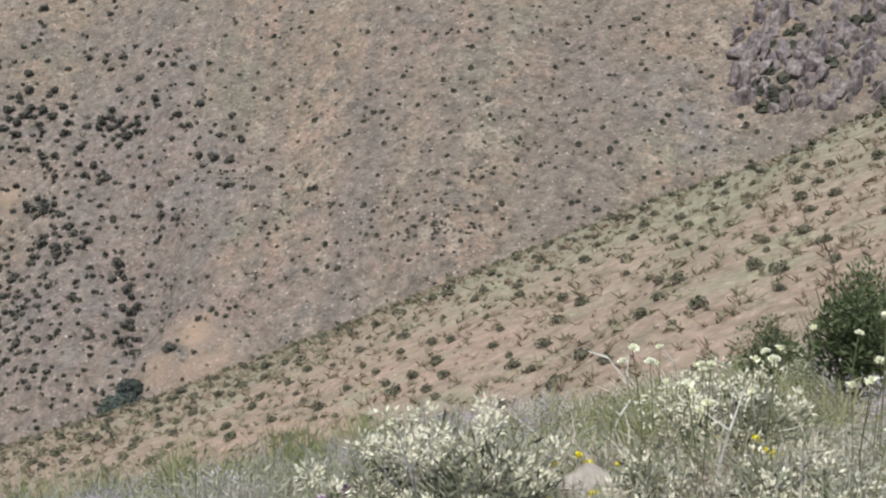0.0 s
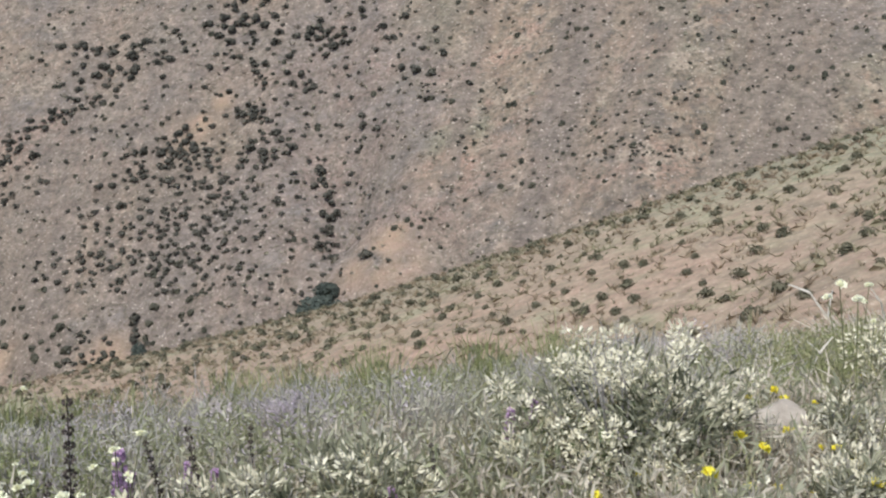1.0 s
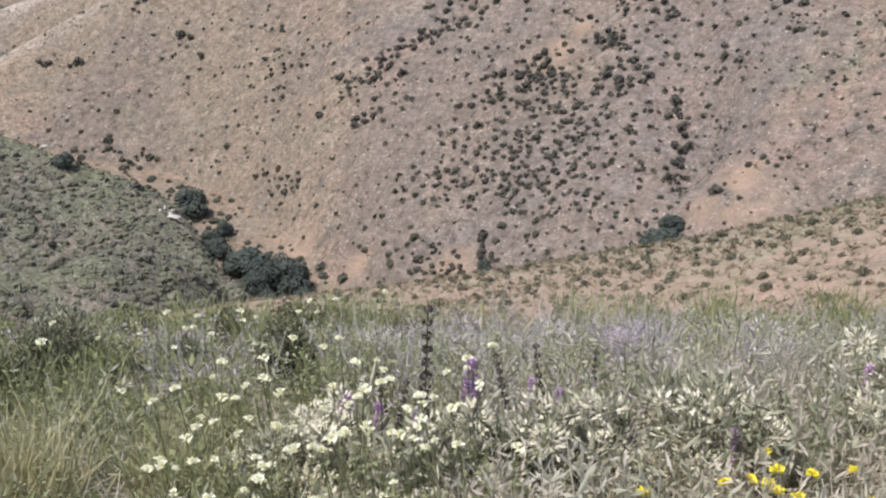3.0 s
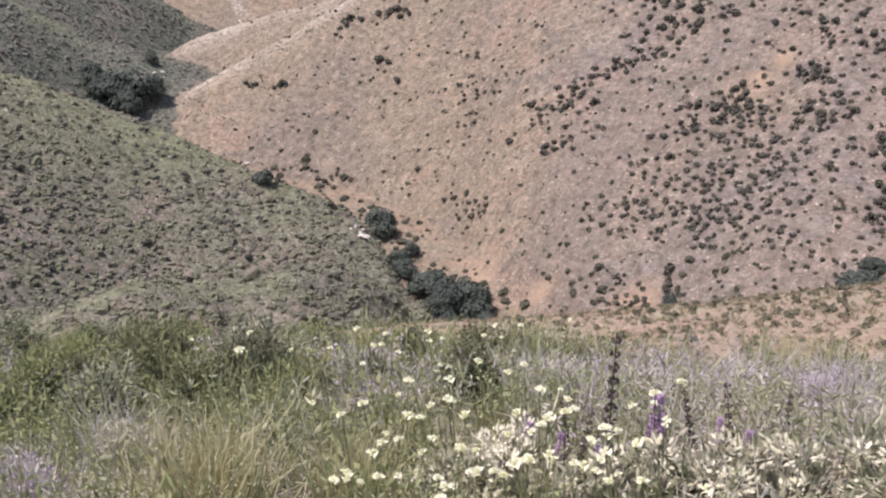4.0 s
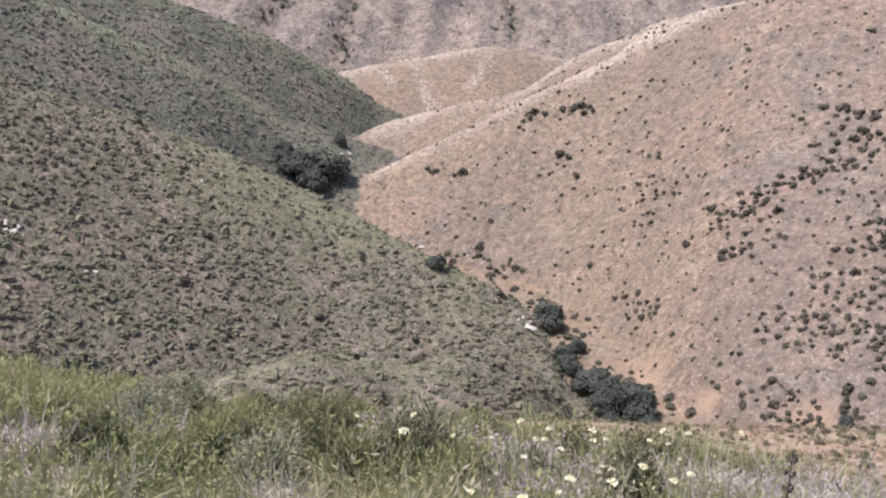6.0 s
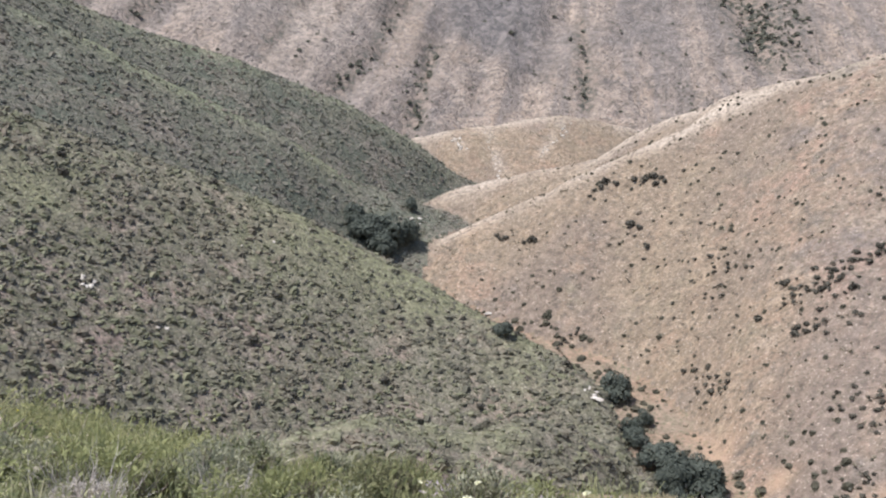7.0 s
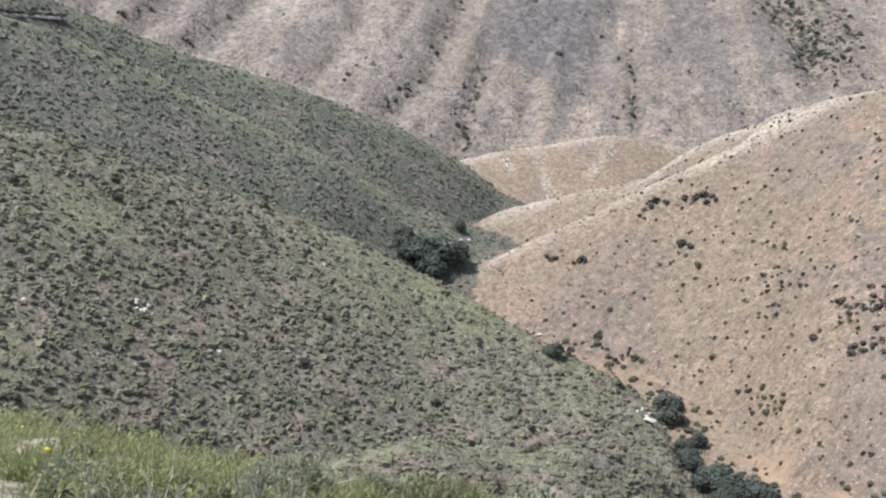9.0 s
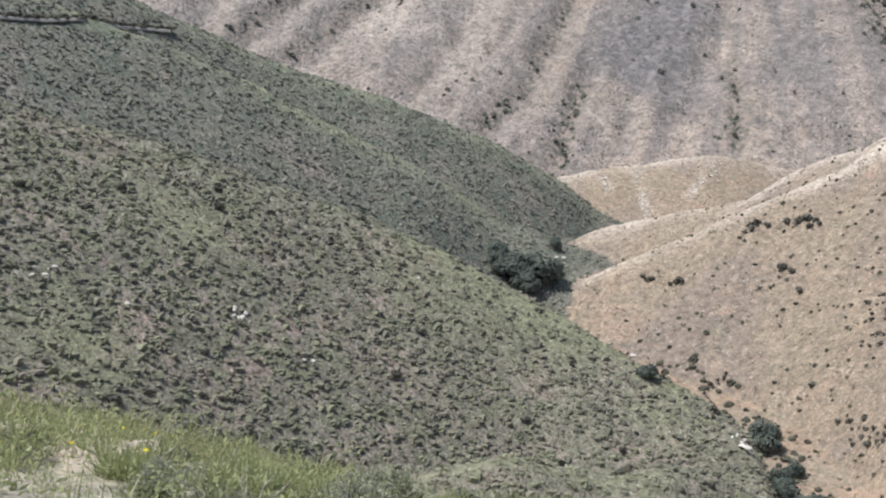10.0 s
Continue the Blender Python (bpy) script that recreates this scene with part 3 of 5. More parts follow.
def leaf_material(name, dark, light, thin=0.25, size=0.0, third=None, rough_=0.75, brown=None):
    """Leaves of two tones, mixed leaf by leaf and (with size) from plant to plant; light shines through a little."""
    m, t, b = material(name, rough_)
    g = t.nodes.new("ShaderNodeNewGeometry")
    fac = g.outputs["Random Per Island"]
    col = mix(t, fac, dark, light)
    if size:
        n = noise_node(t, 1.0 / size, 3, 0.6, g.outputs["Position"])
        col = mix(t, ramp(t, n, [(0.42, (0, 0, 0)), (0.62, (1, 1, 1))]), col, third if third else light)
        if brown:
            n = noise_node(t, 0.06, 5, 0.65, g.outputs["Position"])
            col = mix(t, ramp(t, n, [(0.48, (0, 0, 0)), (0.66, (0.8, 0.8, 0.8))]), col, brown)
    else:
        o = t.nodes.new("ShaderNodeObjectInfo")
        col = mix(t, 0.35, col, mix(t, o.outputs["Random"], dark, light))
    t.links.new(col, b.inputs["Base Color"])
    tr = t.nodes.new("ShaderNodeBsdfTranslucent")
    t.links.new(col, tr.inputs[0])
    mx = t.nodes.new("ShaderNodeMixShader")
    mx.inputs[0].default_value = thin
    t.links.new(b.outputs[0], mx.inputs[1])
    t.links.new(tr.outputs[0], mx.inputs[2])
    t.links.new(mx.outputs[0], t.nodes["Material Output"].inputs[0])
    return m


def plain_material(name, a, b_, size, rough_=0.85, depth=0.3):
    m, t, b = material(name, rough_)
    pos = t.nodes.new("ShaderNodeNewGeometry").outputs["Position"]
    n = noise_node(t, 1 / size, 5, 0.65, pos)
    t.links.new(mix(t, ramp(t, n, [(0.35, (0, 0, 0)), (0.65, (1, 1, 1))]), a, b_), b.inputs["Base Color"])
    bump(t, b, n, 0.6, size * depth)
    return m


M_BARK = plain_material("bark", (0.13, 0.10, 0.08), (0.22, 0.19, 0.16), 0.05)
M_TWIG = plain_material("grey_twig", (0.30, 0.27, 0.25), (0.42, 0.39, 0.36), 0.03)
M_BLEACHED = plain_material("bleached_wood", (0.46, 0.42, 0.36), (0.66, 0.62, 0.54), 0.04)
M_ROCK = plain_material("rock", (0.095, 0.080, 0.076), (0.33, 0.272, 0.25), 0.9)
M_SAND = plain_material("pale_gravel", (0.42, 0.39, 0.34), (0.56, 0.53, 0.47), 0.6)
M_STONE = plain_material("field_stone", (0.29, 0.25, 0.205), (0.41, 0.36, 0.30), 0.08)
M_SHRUB = leaf_material("dark_shrub_leaf", (0.066, 0.064, 0.051), (0.128, 0.120, 0.095), 0.12)
M_SHRUB_STUFF = leaf_material("small_shrub_leaf", (0.045, 0.046, 0.034), (0.080, 0.078, 0.056), 0.12, 3.0, (0.095, 0.09, 0.064))
M_TREE = leaf_material("tree_leaf", (0.048, 0.060, 0.050), (0.120, 0.138, 0.112), 0.15)
M_SCRUB = leaf_material("scrub_leaf", (0.102, 0.102, 0.072), (0.252, 0.236, 0.178), 0.15, 4.0, (0.168, 0.174, 0.110), 0.8, (0.220, 0.184, 0.146))
M_SCRUB_BACK = leaf_material("far_scrub_leaf", (0.124, 0.130, 0.104), (0.256, 0.246, 0.200), 0.15, 5.0, (0.182, 0.186, 0.134), 0.8, (0.256, 0.216, 0.176))
M_SPUR_SHRUB = leaf_material("spur_shrub_leaf", (0.098, 0.096, 0.062), (0.205, 0.192, 0.130), 0.25)
M_CREST_BRUSH = leaf_material("crest_brush_leaf", (0.125, 0.145, 0.075), (0.25, 0.26, 0.145), 0.3)
M_DRY_TUFT = leaf_material("dry_tuft", (0.20, 0.165, 0.13), (0.34, 0.29, 0.225), 0.2, 6.0, (0.25, 0.23, 0.165))
M_SPUR_TUFT = leaf_material("spur_tuft", (0.26, 0.20, 0.14), (0.40, 0.32, 0.225), 0.3, 5.0, (0.28, 0.262, 0.165))
M_FAR = leaf_material("far_shrub_leaf", (0.07, 0.075, 0.055), (0.12, 0.12, 0.09), 0.1, 8.0, (0.10, 0.10, 0.075))
M_GRASS = leaf_material("grass_blade", (0.29, 0.30, 0.15), (0.52, 0.49, 0.29), 0.45, 0.8, (0.42, 0.41, 0.26))
M_STRAW = leaf_material("straw", (0.50, 0.43, 0.32), (0.74, 0.68, 0.56), 0.4, 0.6, (0.60, 0.53, 0.44))
M_BROOM = leaf_material("broom_stem", (0.24, 0.27, 0.115), (0.47, 0.48, 0.25), 0.4)
M_GREYBRUSH = leaf_material("grey_brush", (0.36, 0.34, 0.31), (0.55, 0.52, 0.48), 0.25, 0.5, (0.44, 0.40, 0.385))
M_HERB = leaf_material("herb_leaf", (0.23, 0.25, 0.135), (0.46, 0.45, 0.30), 0.35, 0.7, (0.56, 0.53, 0.43))
M_PALE = leaf_material("pale_leaf", (0.66, 0.61, 0.44), (0.97, 0.92, 0.73), 0.3)
M_SILVER = leaf_material("silver_leaf", (0.105, 0.112, 0.065), (0.45, 0.44, 0.31), 0.25)
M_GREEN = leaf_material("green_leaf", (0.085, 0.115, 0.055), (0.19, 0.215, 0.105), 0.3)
M_OLIVE = leaf_material("olive_leaf", (0.12, 0.13, 0.066), (0.29, 0.29, 0.155), 0.35)
M_POPPY = leaf_material("poppy_petal", (0.88, 0.72, 0.03), (0.92, 0.86, 0.12), 0.3)
M_CREAM = leaf_material("cream_petal", (0.88, 0.86, 0.58), (0.97, 0.96, 0.80), 0.3)
M_LUPINE = leaf_material("lupine_petal", (0.42, 0.25, 0.43), (0.66, 0.48, 0.64), 0.3)
M_SEED = leaf_material("seed_head", (0.070, 0.055, 0.048), (0.13, 0.105, 0.09), 0.05)
M_STALK = leaf_material("green_stalk", (0.16, 0.17, 0.08), (0.25, 0.25, 0.13), 0.1)


def field(n, b0, b1, r0, r1, zones=None):
    """n points spread evenly over a sector of the plan, kept where the ground is of the zones given."""
    b = np.radians(rng.uniform(b0, b1, n))
    r = np.sqrt(rng.uniform(r0 * r0, r1 * r1, n))
    x, y = -r * np.sin(b), r * np.cos(b)
    z, k = land(x, y)
    p = np.stack([x, y, z], 1)
    return p if zones is None else p[np.isin(k, zones)]


def stuff(name, kit, mat, label, category):
    return tagged(new(name, mesh_from(name, *kit, mat)), label, category, kind="stuff")


def thing(name, at, label, category, group=""):
    e = new(name)
    e.location = at
    e.empty_display_size = 0.2
    return tagged(e, label, category, group)


def part(name, kit, mat, parent, label=""):
    ob = new(name, mesh_from(name, *kit, mat))
    ob.parent = parent
    return tagged(ob, label) if label else ob


def placed(at, scale=1.0, turn=0.0):
    return pose(*[float(q) for q in at], 0, 0, turn) @ Matrix.Diagonal((scale, scale, scale, 1))


# ---- far and middle vegetation ----
small = [lump(0.9, 0.8, 7, 3, 0.18, 10, 0.3) for _ in range(6)]
tiny = [lump(0.9, 0.8, 6, 2, 0.18, 4, 0.35) for _ in range(6)]
scrubs = [lump(0.92, 0.70, 6, 2, 0.20, 2, 0.4) for _ in range(10)]
crumbs = [lump(1.0, 0.7, 5, 2, 0.25, 4, 0.4) for _ in range(6)]
tufts = [blades(rng.normal(size=(6, 3)) * [0.2, 0.2, 0], rng.normal(size=(6, 3)) * [0.42, 0.42, 0.15] + [0, 0, 0.6], rng.normal(size=(6, 3)) * 0.06, 0.17) for _ in range(6)]

crest_rise = np.degrees(np.arctan2(GZ - EYE, RR + 1e-6))
shade_rise = np.maximum.accumulate(crest_rise, 0)


def kept(p, share=0.2):
    """Thins plants on the sides of hills turned away, and on the grassy crests."""
    b, r = np.arctan2(-p[:, 0], p[:, 1]), np.hypot(p[:, 0], p[:, 1])
    i, k = np.clip(np.searchsorted(ranges, r) - 2, 0, len(ranges) - 1), np.clip(np.searchsorted(bearings, b), 0, len(bearings) - 1)
    hidden = np.degrees(np.arctan2(p[:, 2] - EYE, r)) < shade_rise[i, k] - 0.35
    grassy = crest_grass_light(p[:, 0], p[:, 1], np.full(len(p), 3))
    return p[rng.random(len(p)) < np.where(hidden, share, 1 - 0.8 * grassy)]


front = kept(field(31000, 38, 95, 108, 262, [3]))
back = kept(field(20000, 48, 95, 240, 405, [3, 6]))
TRACK = 12.4       # height of the track that crosses the hill behind
back_b = np.degrees(np.arctan2(-back[:, 0], back[:, 1]))
back = back[~((back_b > 72.5) & (np.abs(back[:, 2] - TRACK) < 1.6))]
low_scrub = [(v * [1, 1, q], f) for (v, f), q in zip(scrubs, np.linspace(0.50, 1.0, 10))]
M_HILL_DARK = leaf_material("dark_scrub_leaf", (0.092, 0.092, 0.070), (0.185, 0.176, 0.134), 0.15, 3.0, (0.140, 0.138, 0.102))
M_HILL_GREEN = leaf_material("green_scrub_leaf", (0.145, 0.155, 0.098), (0.275, 0.272, 0.182), 0.2, 3.0, (0.205, 0.212, 0.135))
kind_of = 1.0 * rough(front[:, 0], front[:, 1], 26, 3, 95) + 0.36 * rng.normal(size=len(front))
for name, which, mat, low_, label in (("hillside_scrub", (kind_of > -0.32) & (kind_of < 0.42), M_SCRUB, 0.28, "dense low grey-green scrub covering the hillside"),
                                      ("dark_scrub", kind_of <= -0.32, M_HILL_DARK, 0.34, "dark olive bushes among the scrub of the hillside"),
                                      ("lush_scrub", kind_of >= 0.42, M_HILL_GREEN, 0.28, "fresh green bushes among the scrub of the hillside")):
    stuff(name, spread(low_scrub, front[which], low_ + 0.66 * rng.random(which.sum()) ** 2.2), mat, label, "scrub")
kind_of = 1.2 * rough(back[:, 0], back[:, 1], 34, 3, 97) + 0.30 * rng.normal(size=len(back))
for name, which, mat, label in (("far_scrub", kind_of > -0.45, M_SCRUB_BACK, "dense grey-green scrub on the hill behind"),
                                ("far_dark_scrub", kind_of <= -0.45, M_HILL_DARK, "dark olive bushes on the hill behind")):
    stuff(name, spread(low_scrub, back[which], 0.34 + 0.62 * rng.random(which.sum()) ** 1.8), mat, label, "scrub")
tb_ = np.linspace(73.0, 92.0, 70)
lanes = []
for b in tb_:
    rr = np.linspace(262, 345, 250)
    zz = land(*plan(b, rr))[0]
    lanes.append(rr[int(np.argmin(np.abs(zz - TRACK)))])
lanes = np.convolve(np.pad(np.array(lanes), 4, "edge"), np.ones(9) / 9, "valid")
nt_ = len(tb_)
rim = [plan(tb_, lanes + q) for q in (-1.9, -1.5, -0.9, 0.5, 0.8)]
level = np.maximum(TRACK, land(*plan(tb_, lanes))[0] + 0.1)
level = np.convolve(np.pad(level, 3, "edge"), np.ones(7) / 7, "valid")
tv = np.concatenate([np.stack([*p, level + q], 1) for p, q in zip(rim, (-0.6, 0.0, 0.15, 0.2, 0.4))])
tf = [(k * nt_ + i, k * nt_ + i + 1, (k + 1) * nt_ + i + 1, (k + 1) * nt_ + i) for k in range(4) for i in range(nt_ - 1)]
M_TRACK = plain_material("track_earth", (0.30, 0.275, 0.235), (0.40, 0.365, 0.315), 1.5)
tagged(new("track", mesh_from("track", tv, np.array(tf), M_TRACK)), "pale dirt track cut across the green hill", "track", kind="structure")
# a row of dark brush added to draw the bank's shadow line
hedge = np.repeat(np.arange(nt_), 9)
hx, hy = plan(tb_[hedge] + rng.normal(0, 0.12, len(hedge)), lanes[hedge] + rng.uniform(-0.3, 1.9, len(hedge)))
stuff("track_brush", spread(scrubs, np.stack([hx, hy, level[hedge] + rng.uniform(0.1, 0.7, len(hedge))], 1), rng.uniform(0.5, 0.95, len(hedge))), M_SHRUB_STUFF, "dark brush added as the shadow line of the bank above the track", "scrub")
dry = field(3000, -28, 58, 150, 360, [2, 5])
clods = field(4500, -28, 58, 150, 360, [2, 5])
stuff("dry_bushlets", spread(crumbs, clods, 0.12 + 0.42 * rng.random(len(clods)) ** 2), M_DRY_TUFT, "low dry tan bushlets over the far slope", "grass")
stuff("dry_tufts", spread(tufts, dry, rng.uniform(0.5, 1.3, len(dry))), M_DRY_TUFT, "dry tan grass tufts on the far slope", "grass")
knoll_dry = field(2000, 38, 58, 430, 560, [2])
stuff("knoll_tufts", spread(crumbs, knoll_dry, rng.uniform(0.2, 0.6, len(knoll_dry))), M_DRY_TUFT, "dry tan tufts on the far knoll", "grass")
near_dry = kept(field(33000, -34, 42, 16, 150, [1]), 0.0)
near_clods = kept(field(6000, -34, 42, 18, 150, [1]), 0.0)
stuff("spur_bushlets", spread(crumbs, near_clods, 0.06 + 0.24 * rng.random(len(near_clods)) ** 2), M_SPUR_TUFT, "low dry tussocks over the grassy spur", "grass")
stuff("spur_tufts", spread(tufts, near_dry, rng.uniform(0.14, 0.42, len(near_dry))), M_SPUR_TUFT, "dry yellow-green grass tufts on the spur", "grass")
wild = field(2300, -28, 56, 160, 345, [2, 5])
wild = wild[np.degrees(np.arctan2(-wild[:, 0], wild[:, 1])) < 38 + 16 * rng.random(len(wild)) ** 1.6]
stuff("small_shrubs", spread(tiny, wild, rng.uniform(0.32, 0.75, len(wild))), M_SHRUB_STUFF, "small dark shrubs dotted over the dry slope", "shrub")
high = field(42000, 24, 92, 480, 1150, [4])
ribs, fine = gullies(high[:, 0], high[:, 1])
clumpy = rough(high[:, 0], high[:, 1], 80, 3, 71)
keep = (ribs > 0.95) & (clumpy > 0.12) | (fine > 0.96) & (clumpy > 0.2) | (rng.random(len(high)) < 0.012)
woods = []
for line, wide, n in ((RAVINE, 8, 330), (GROVE, 5, 90), (THIN_GULLY, 1.2, 14), (SLATE, 26, 50), (GULLY_MID, 3, 46), (GULLY_UPPER, 2.5, 14), (GULLY_FOOT, 4, 44), (GULLY_LEFT, 3, 20)):
    q = rng.uniform(0, len(line) - 1, n)
    wb, wr = np.interp(q, np.arange(len(line)), [w[0] for w in line]), np.interp(q, np.arange(len(line)), [w[1] for w in line])
    wx, wy = plan(wb, wr)
    wx, wy = wx + rng.normal(0, wide, n), wy + rng.normal(0, wide, n)
    woods.append(np.stack([wx, wy, land(wx, wy)[0]], 1))
grown = np.concatenate([rng.uniform(0.5, 1.5, keep.sum()), 0.6 + 1.7 * rng.random(sum(len(w) for w in woods)) ** 1.5])
stuff("mountain_shrubs", spread(crumbs, np.concatenate([high[keep]] + woods), grown), M_FAR, "dark shrubs along the gullies of the mountain side", "shrub")

# stands of shrubs on the opposite slope: bearing, rise, half length, half breadth and lean of the stand, count, breadth of a shrub, all in degrees
STANDS_MIDDLE = [
    (25.4, -14.8, 3.0, 2.6, 0, 105, 0.47), (24.2, -11.8, 1.6, 1.0, 10, 28, 0.50), (28.3, -17.3, 2.9, 0.8, 0, 36, 0.44), (24.1, -17.2, 1.8, 1.2, 0, 28, 0.47), (26.8, -20.6, 0.9, 0.15, 90, 7, 0.64),
    (29.3, -21.6, 1.0, 1.3, 0, 28, 0.47), (21.5, -14.6, 1.8, 2.0, 0, 32, 0.44), (19.7, -11.8, 1.1, 0.76, 20, 17, 0.64), (20.3, -9.8, 0.73, 0.47, 0, 8, 0.64), (16.9, -13.3, 0.64, 0.35, 70, 6, 0.64),
    (16.6, -17.0, 2.6, 0.35, 85, 20, 0.58), (20.8, -17.7, 0.52, 0.17, 0, 3, 0.70), (20.1, -19.1, 3.2, 1.75, 0, 32, 0.38), (32.6, -11.4, 1.8, 0.41, 40, 28, 0.41)]
STANDS_NOSE = [
    (37.4, -11.3, 1.4, 1.05, 0, 20, 0.35), (33.1, -13.8, 1.0, 0.23, 25, 5, 0.79), (35.4, -13.6, 0.09, 0.06, 0, 1, 0.79), (34.3, -11.7, 0.23, 0.09, 90, 2, 0.64), (37.7, -16.6, 1.1, 0.70, 0, 15, 0.44),
    (48.8, -10.1, 0.35, 0.17, 0, 3, 0.52), (47.2, -10.3, 0.29, 0.17, 0, 3, 0.52), (44.9, -15.1, 0.93, 0.12, 45, 9, 0.34), (41.2, -10.2, 0.23, 0.12, 0, 2, 0.58), (28.9, -9.3, 1.75, 0.41, 25, 19, 0.50),
    (43.6, -7.4, 0.87, 0.17, 30, 7, 0.50), (41.1, -6.9, 0.87, 0.26, 0, 7, 0.47), (41.7, -9.3, 0.41, 0.23, 0, 3, 0.64), (41.1, -10.3, 0.09, 0.09, 0, 1, 0.70)]
STANDS_HIGH = [
    (26.4, -6.8, 2.0, 0.58, 0, 15, 0.58), (20.5, -5.3, 1.6, 0.87, 10, 17, 0.58), (16.2, -6.0, 1.1, 0.64, -10, 12, 0.58), (19.9, -7.8, 0.41, 0.23, 90, 3, 0.64), (17.3, -8.4, 0.82, 0.23, -40, 7, 0.47),
    (12.3, -7.8, 0.41, 0.17, 0, 3, 0.70), (20.5, -9.9, 0.52, 0.17, 0, 4, 0.70), (13.1, -6.2, 0.23, 0.12, 0, 2, 0.58), (26.9, -6.5, 3.2, 0.41, 5, 17, 0.47), (27.8, -7.9, 2.0, 0.47, 10, 13, 0.50),
    (31.8, -11.7, 0.87, 2.0, 0, 17, 0.47), (23.7, -11.6, 1.6, 0.87, 0, 20, 0.50), (1.5, -11.4, 2.6, 1.6, 0, 44, 0.27), (14.5, -17.2, 0.06, 0.06, 0, 1, 0.64)]
STANDS_SPARSE = [  # thinner growth between them
    (22.5, -14.0, 6.5, 6.2, 0, 210, 0.38), (34.0, -15.0, 5.5, 5.0, 0, 40, 0.26), (42.0, -9.5, 4.0, 3.0, 0, 26, 0.27), (9.0, -11.0, 8.0, 6.0, 0, 130, 0.26), (-6.0, -7.0, 9.0, 6.0, 0, 190, 0.27), (20.0, -2.0, 7.0, 3.5, 0, 46, 0.42), (17.0, -6.5, 5.5, 4.0, 0, 85, 0.48), (13.5, -11.0, 4.0, 5.0, 0, 60, 0.34)]
sb, se, sw = [], [], []
for b, e, half, thin, lean, n, breadth in STANDS_MIDDLE + STANDS_NOSE + STANDS_HIGH + STANDS_SPARSE:
    got = []
    for _ in range(n * 12):
        if len(got) == n:
            break
        q, w = rng.uniform(0, 2 * np.pi), breadth * rng.uniform(0.62, 1.2)
        k = 1.3 * rng.random() ** 0.72 if n > 12 else math.sqrt(rng.random())
        u, v = half * k * math.cos(q), thin * k * math.sin(q)
        c_, s_ = math.cos(radians(lean)), math.sin(radians(lean))
        pb, pe = b - (u * c_ - v * s_), e + u * s_ + v * c_
        if all((pb - gb) ** 2 + (1.5 * (pe - ge)) ** 2 > (0.40 * (w + gw)) ** 2 for gb, ge, gw in got):
            got.append((pb, pe, w))
    for pb, pe, w in got:
        sb.append(pb), se.append(pe), sw.append(w)
sb, se, sw = np.array(sb), np.array(se), np.array(sw)
spots, zone_of, far_of = sighted(sb, se, 130.0, 420.0)
spot_b = np.degrees(np.arctan2(-spots[:, 0], spots[:, 1]))
match = np.argmin(np.abs(spot_b[:, None] - sb[None, :]), 1)
sw = np.radians(sw[match]) * far_of * 1.2
fit_zone = np.isin(zone_of, [2, 5])
spots, sw = spots[fit_zone], sw[fit_zone]
order = np.argsort(-sw)
shrub_meshes = [mesh_from("shrub", *puffs(0.47, 0.40, 6, 34, 0.17, 0.16, 0.5), M_SHRUB) for _ in range(8)]
for i in order[:200]:
    ob = new("shrub", shrub_meshes[i % 8])
    ob.matrix_basis = placed(spots[i] - [0, 0, 0.1], float(sw[i]), float(rng.uniform(0, 360)))
    tagged(ob, "dark olive rounded shrub on the dry slope", "shrub", "shrubs on the far slope")
rest = order[200:]
stuff("slope_shrubs", spread([puffs(0.47, 0.40, 5, 17, 0.23, 0.16, 0.5) for _ in range(6)], spots[rest], sw[rest] * 0.9), M_SHRUB, "smaller dark shrubs between the larger ones", "shrub")

# shrubs on the near spur: evenly spaced over its face, closer along its crest
spur_meshes = [mesh_from("shrub", *joined(puffs(0.50, 0.44, 8, 30, 0.13, 0.12, 0.46), dome_leaves(0.50, 0.50, 130, 10, 0.07, 0.4)), M_SPUR_SHRUB) for _ in range(6)]
tried = kept(field(15000, -30, 38, 26, 150, [1]), 0.0)
tried_v = -0.5277 * (tried[:, 0] - 21.16) - 0.8494 * (tried[:, 1] - 54.0)
low, taken = np.zeros((len(tried), 3)), 0
for p, v in zip(tried, tried_v):
    gap = (0.85 if -3 < v < 8 else 1.2) * rng.uniform(0.8, 1.5)
    if not taken or np.min(np.hypot(low[:taken, 0] - p[0], low[:taken, 1] - p[1])) > gap:
        low[taken] = p
        taken += 1
low = low[:taken]
low = low[np.argsort(np.hypot(low[:, 0], low[:, 1]))]
for i, p in enumerate(low[:200]):
    ob = new("low_shrub", spur_meshes[i % 6])
    ob.matrix_basis = placed(p - [0, 0, 0.04], float(rng.uniform(0.32, 0.72)), float(rng.uniform(0, 360)))
    tagged(ob, "low grey-brown rounded shrub on the grassy spur", "shrub", "shrubs on the spur")
far_v = -0.5277 * (low[200:, 0] - 21.16) - 0.8494 * (low[200:, 1] - 54.0)
stuff("spur_shrubs", spread([puffs(0.49, 0.44, 6, 14, 0.2, 0.12, 0.46) for _ in range(6)], low[200:], rng.uniform(0.35, 0.85, len(far_v)) * np.where(far_v < 8, 0.72, 1.0)), M_SPUR_SHRUB, "low grey-brown shrubs on the grassy spur", "shrub")
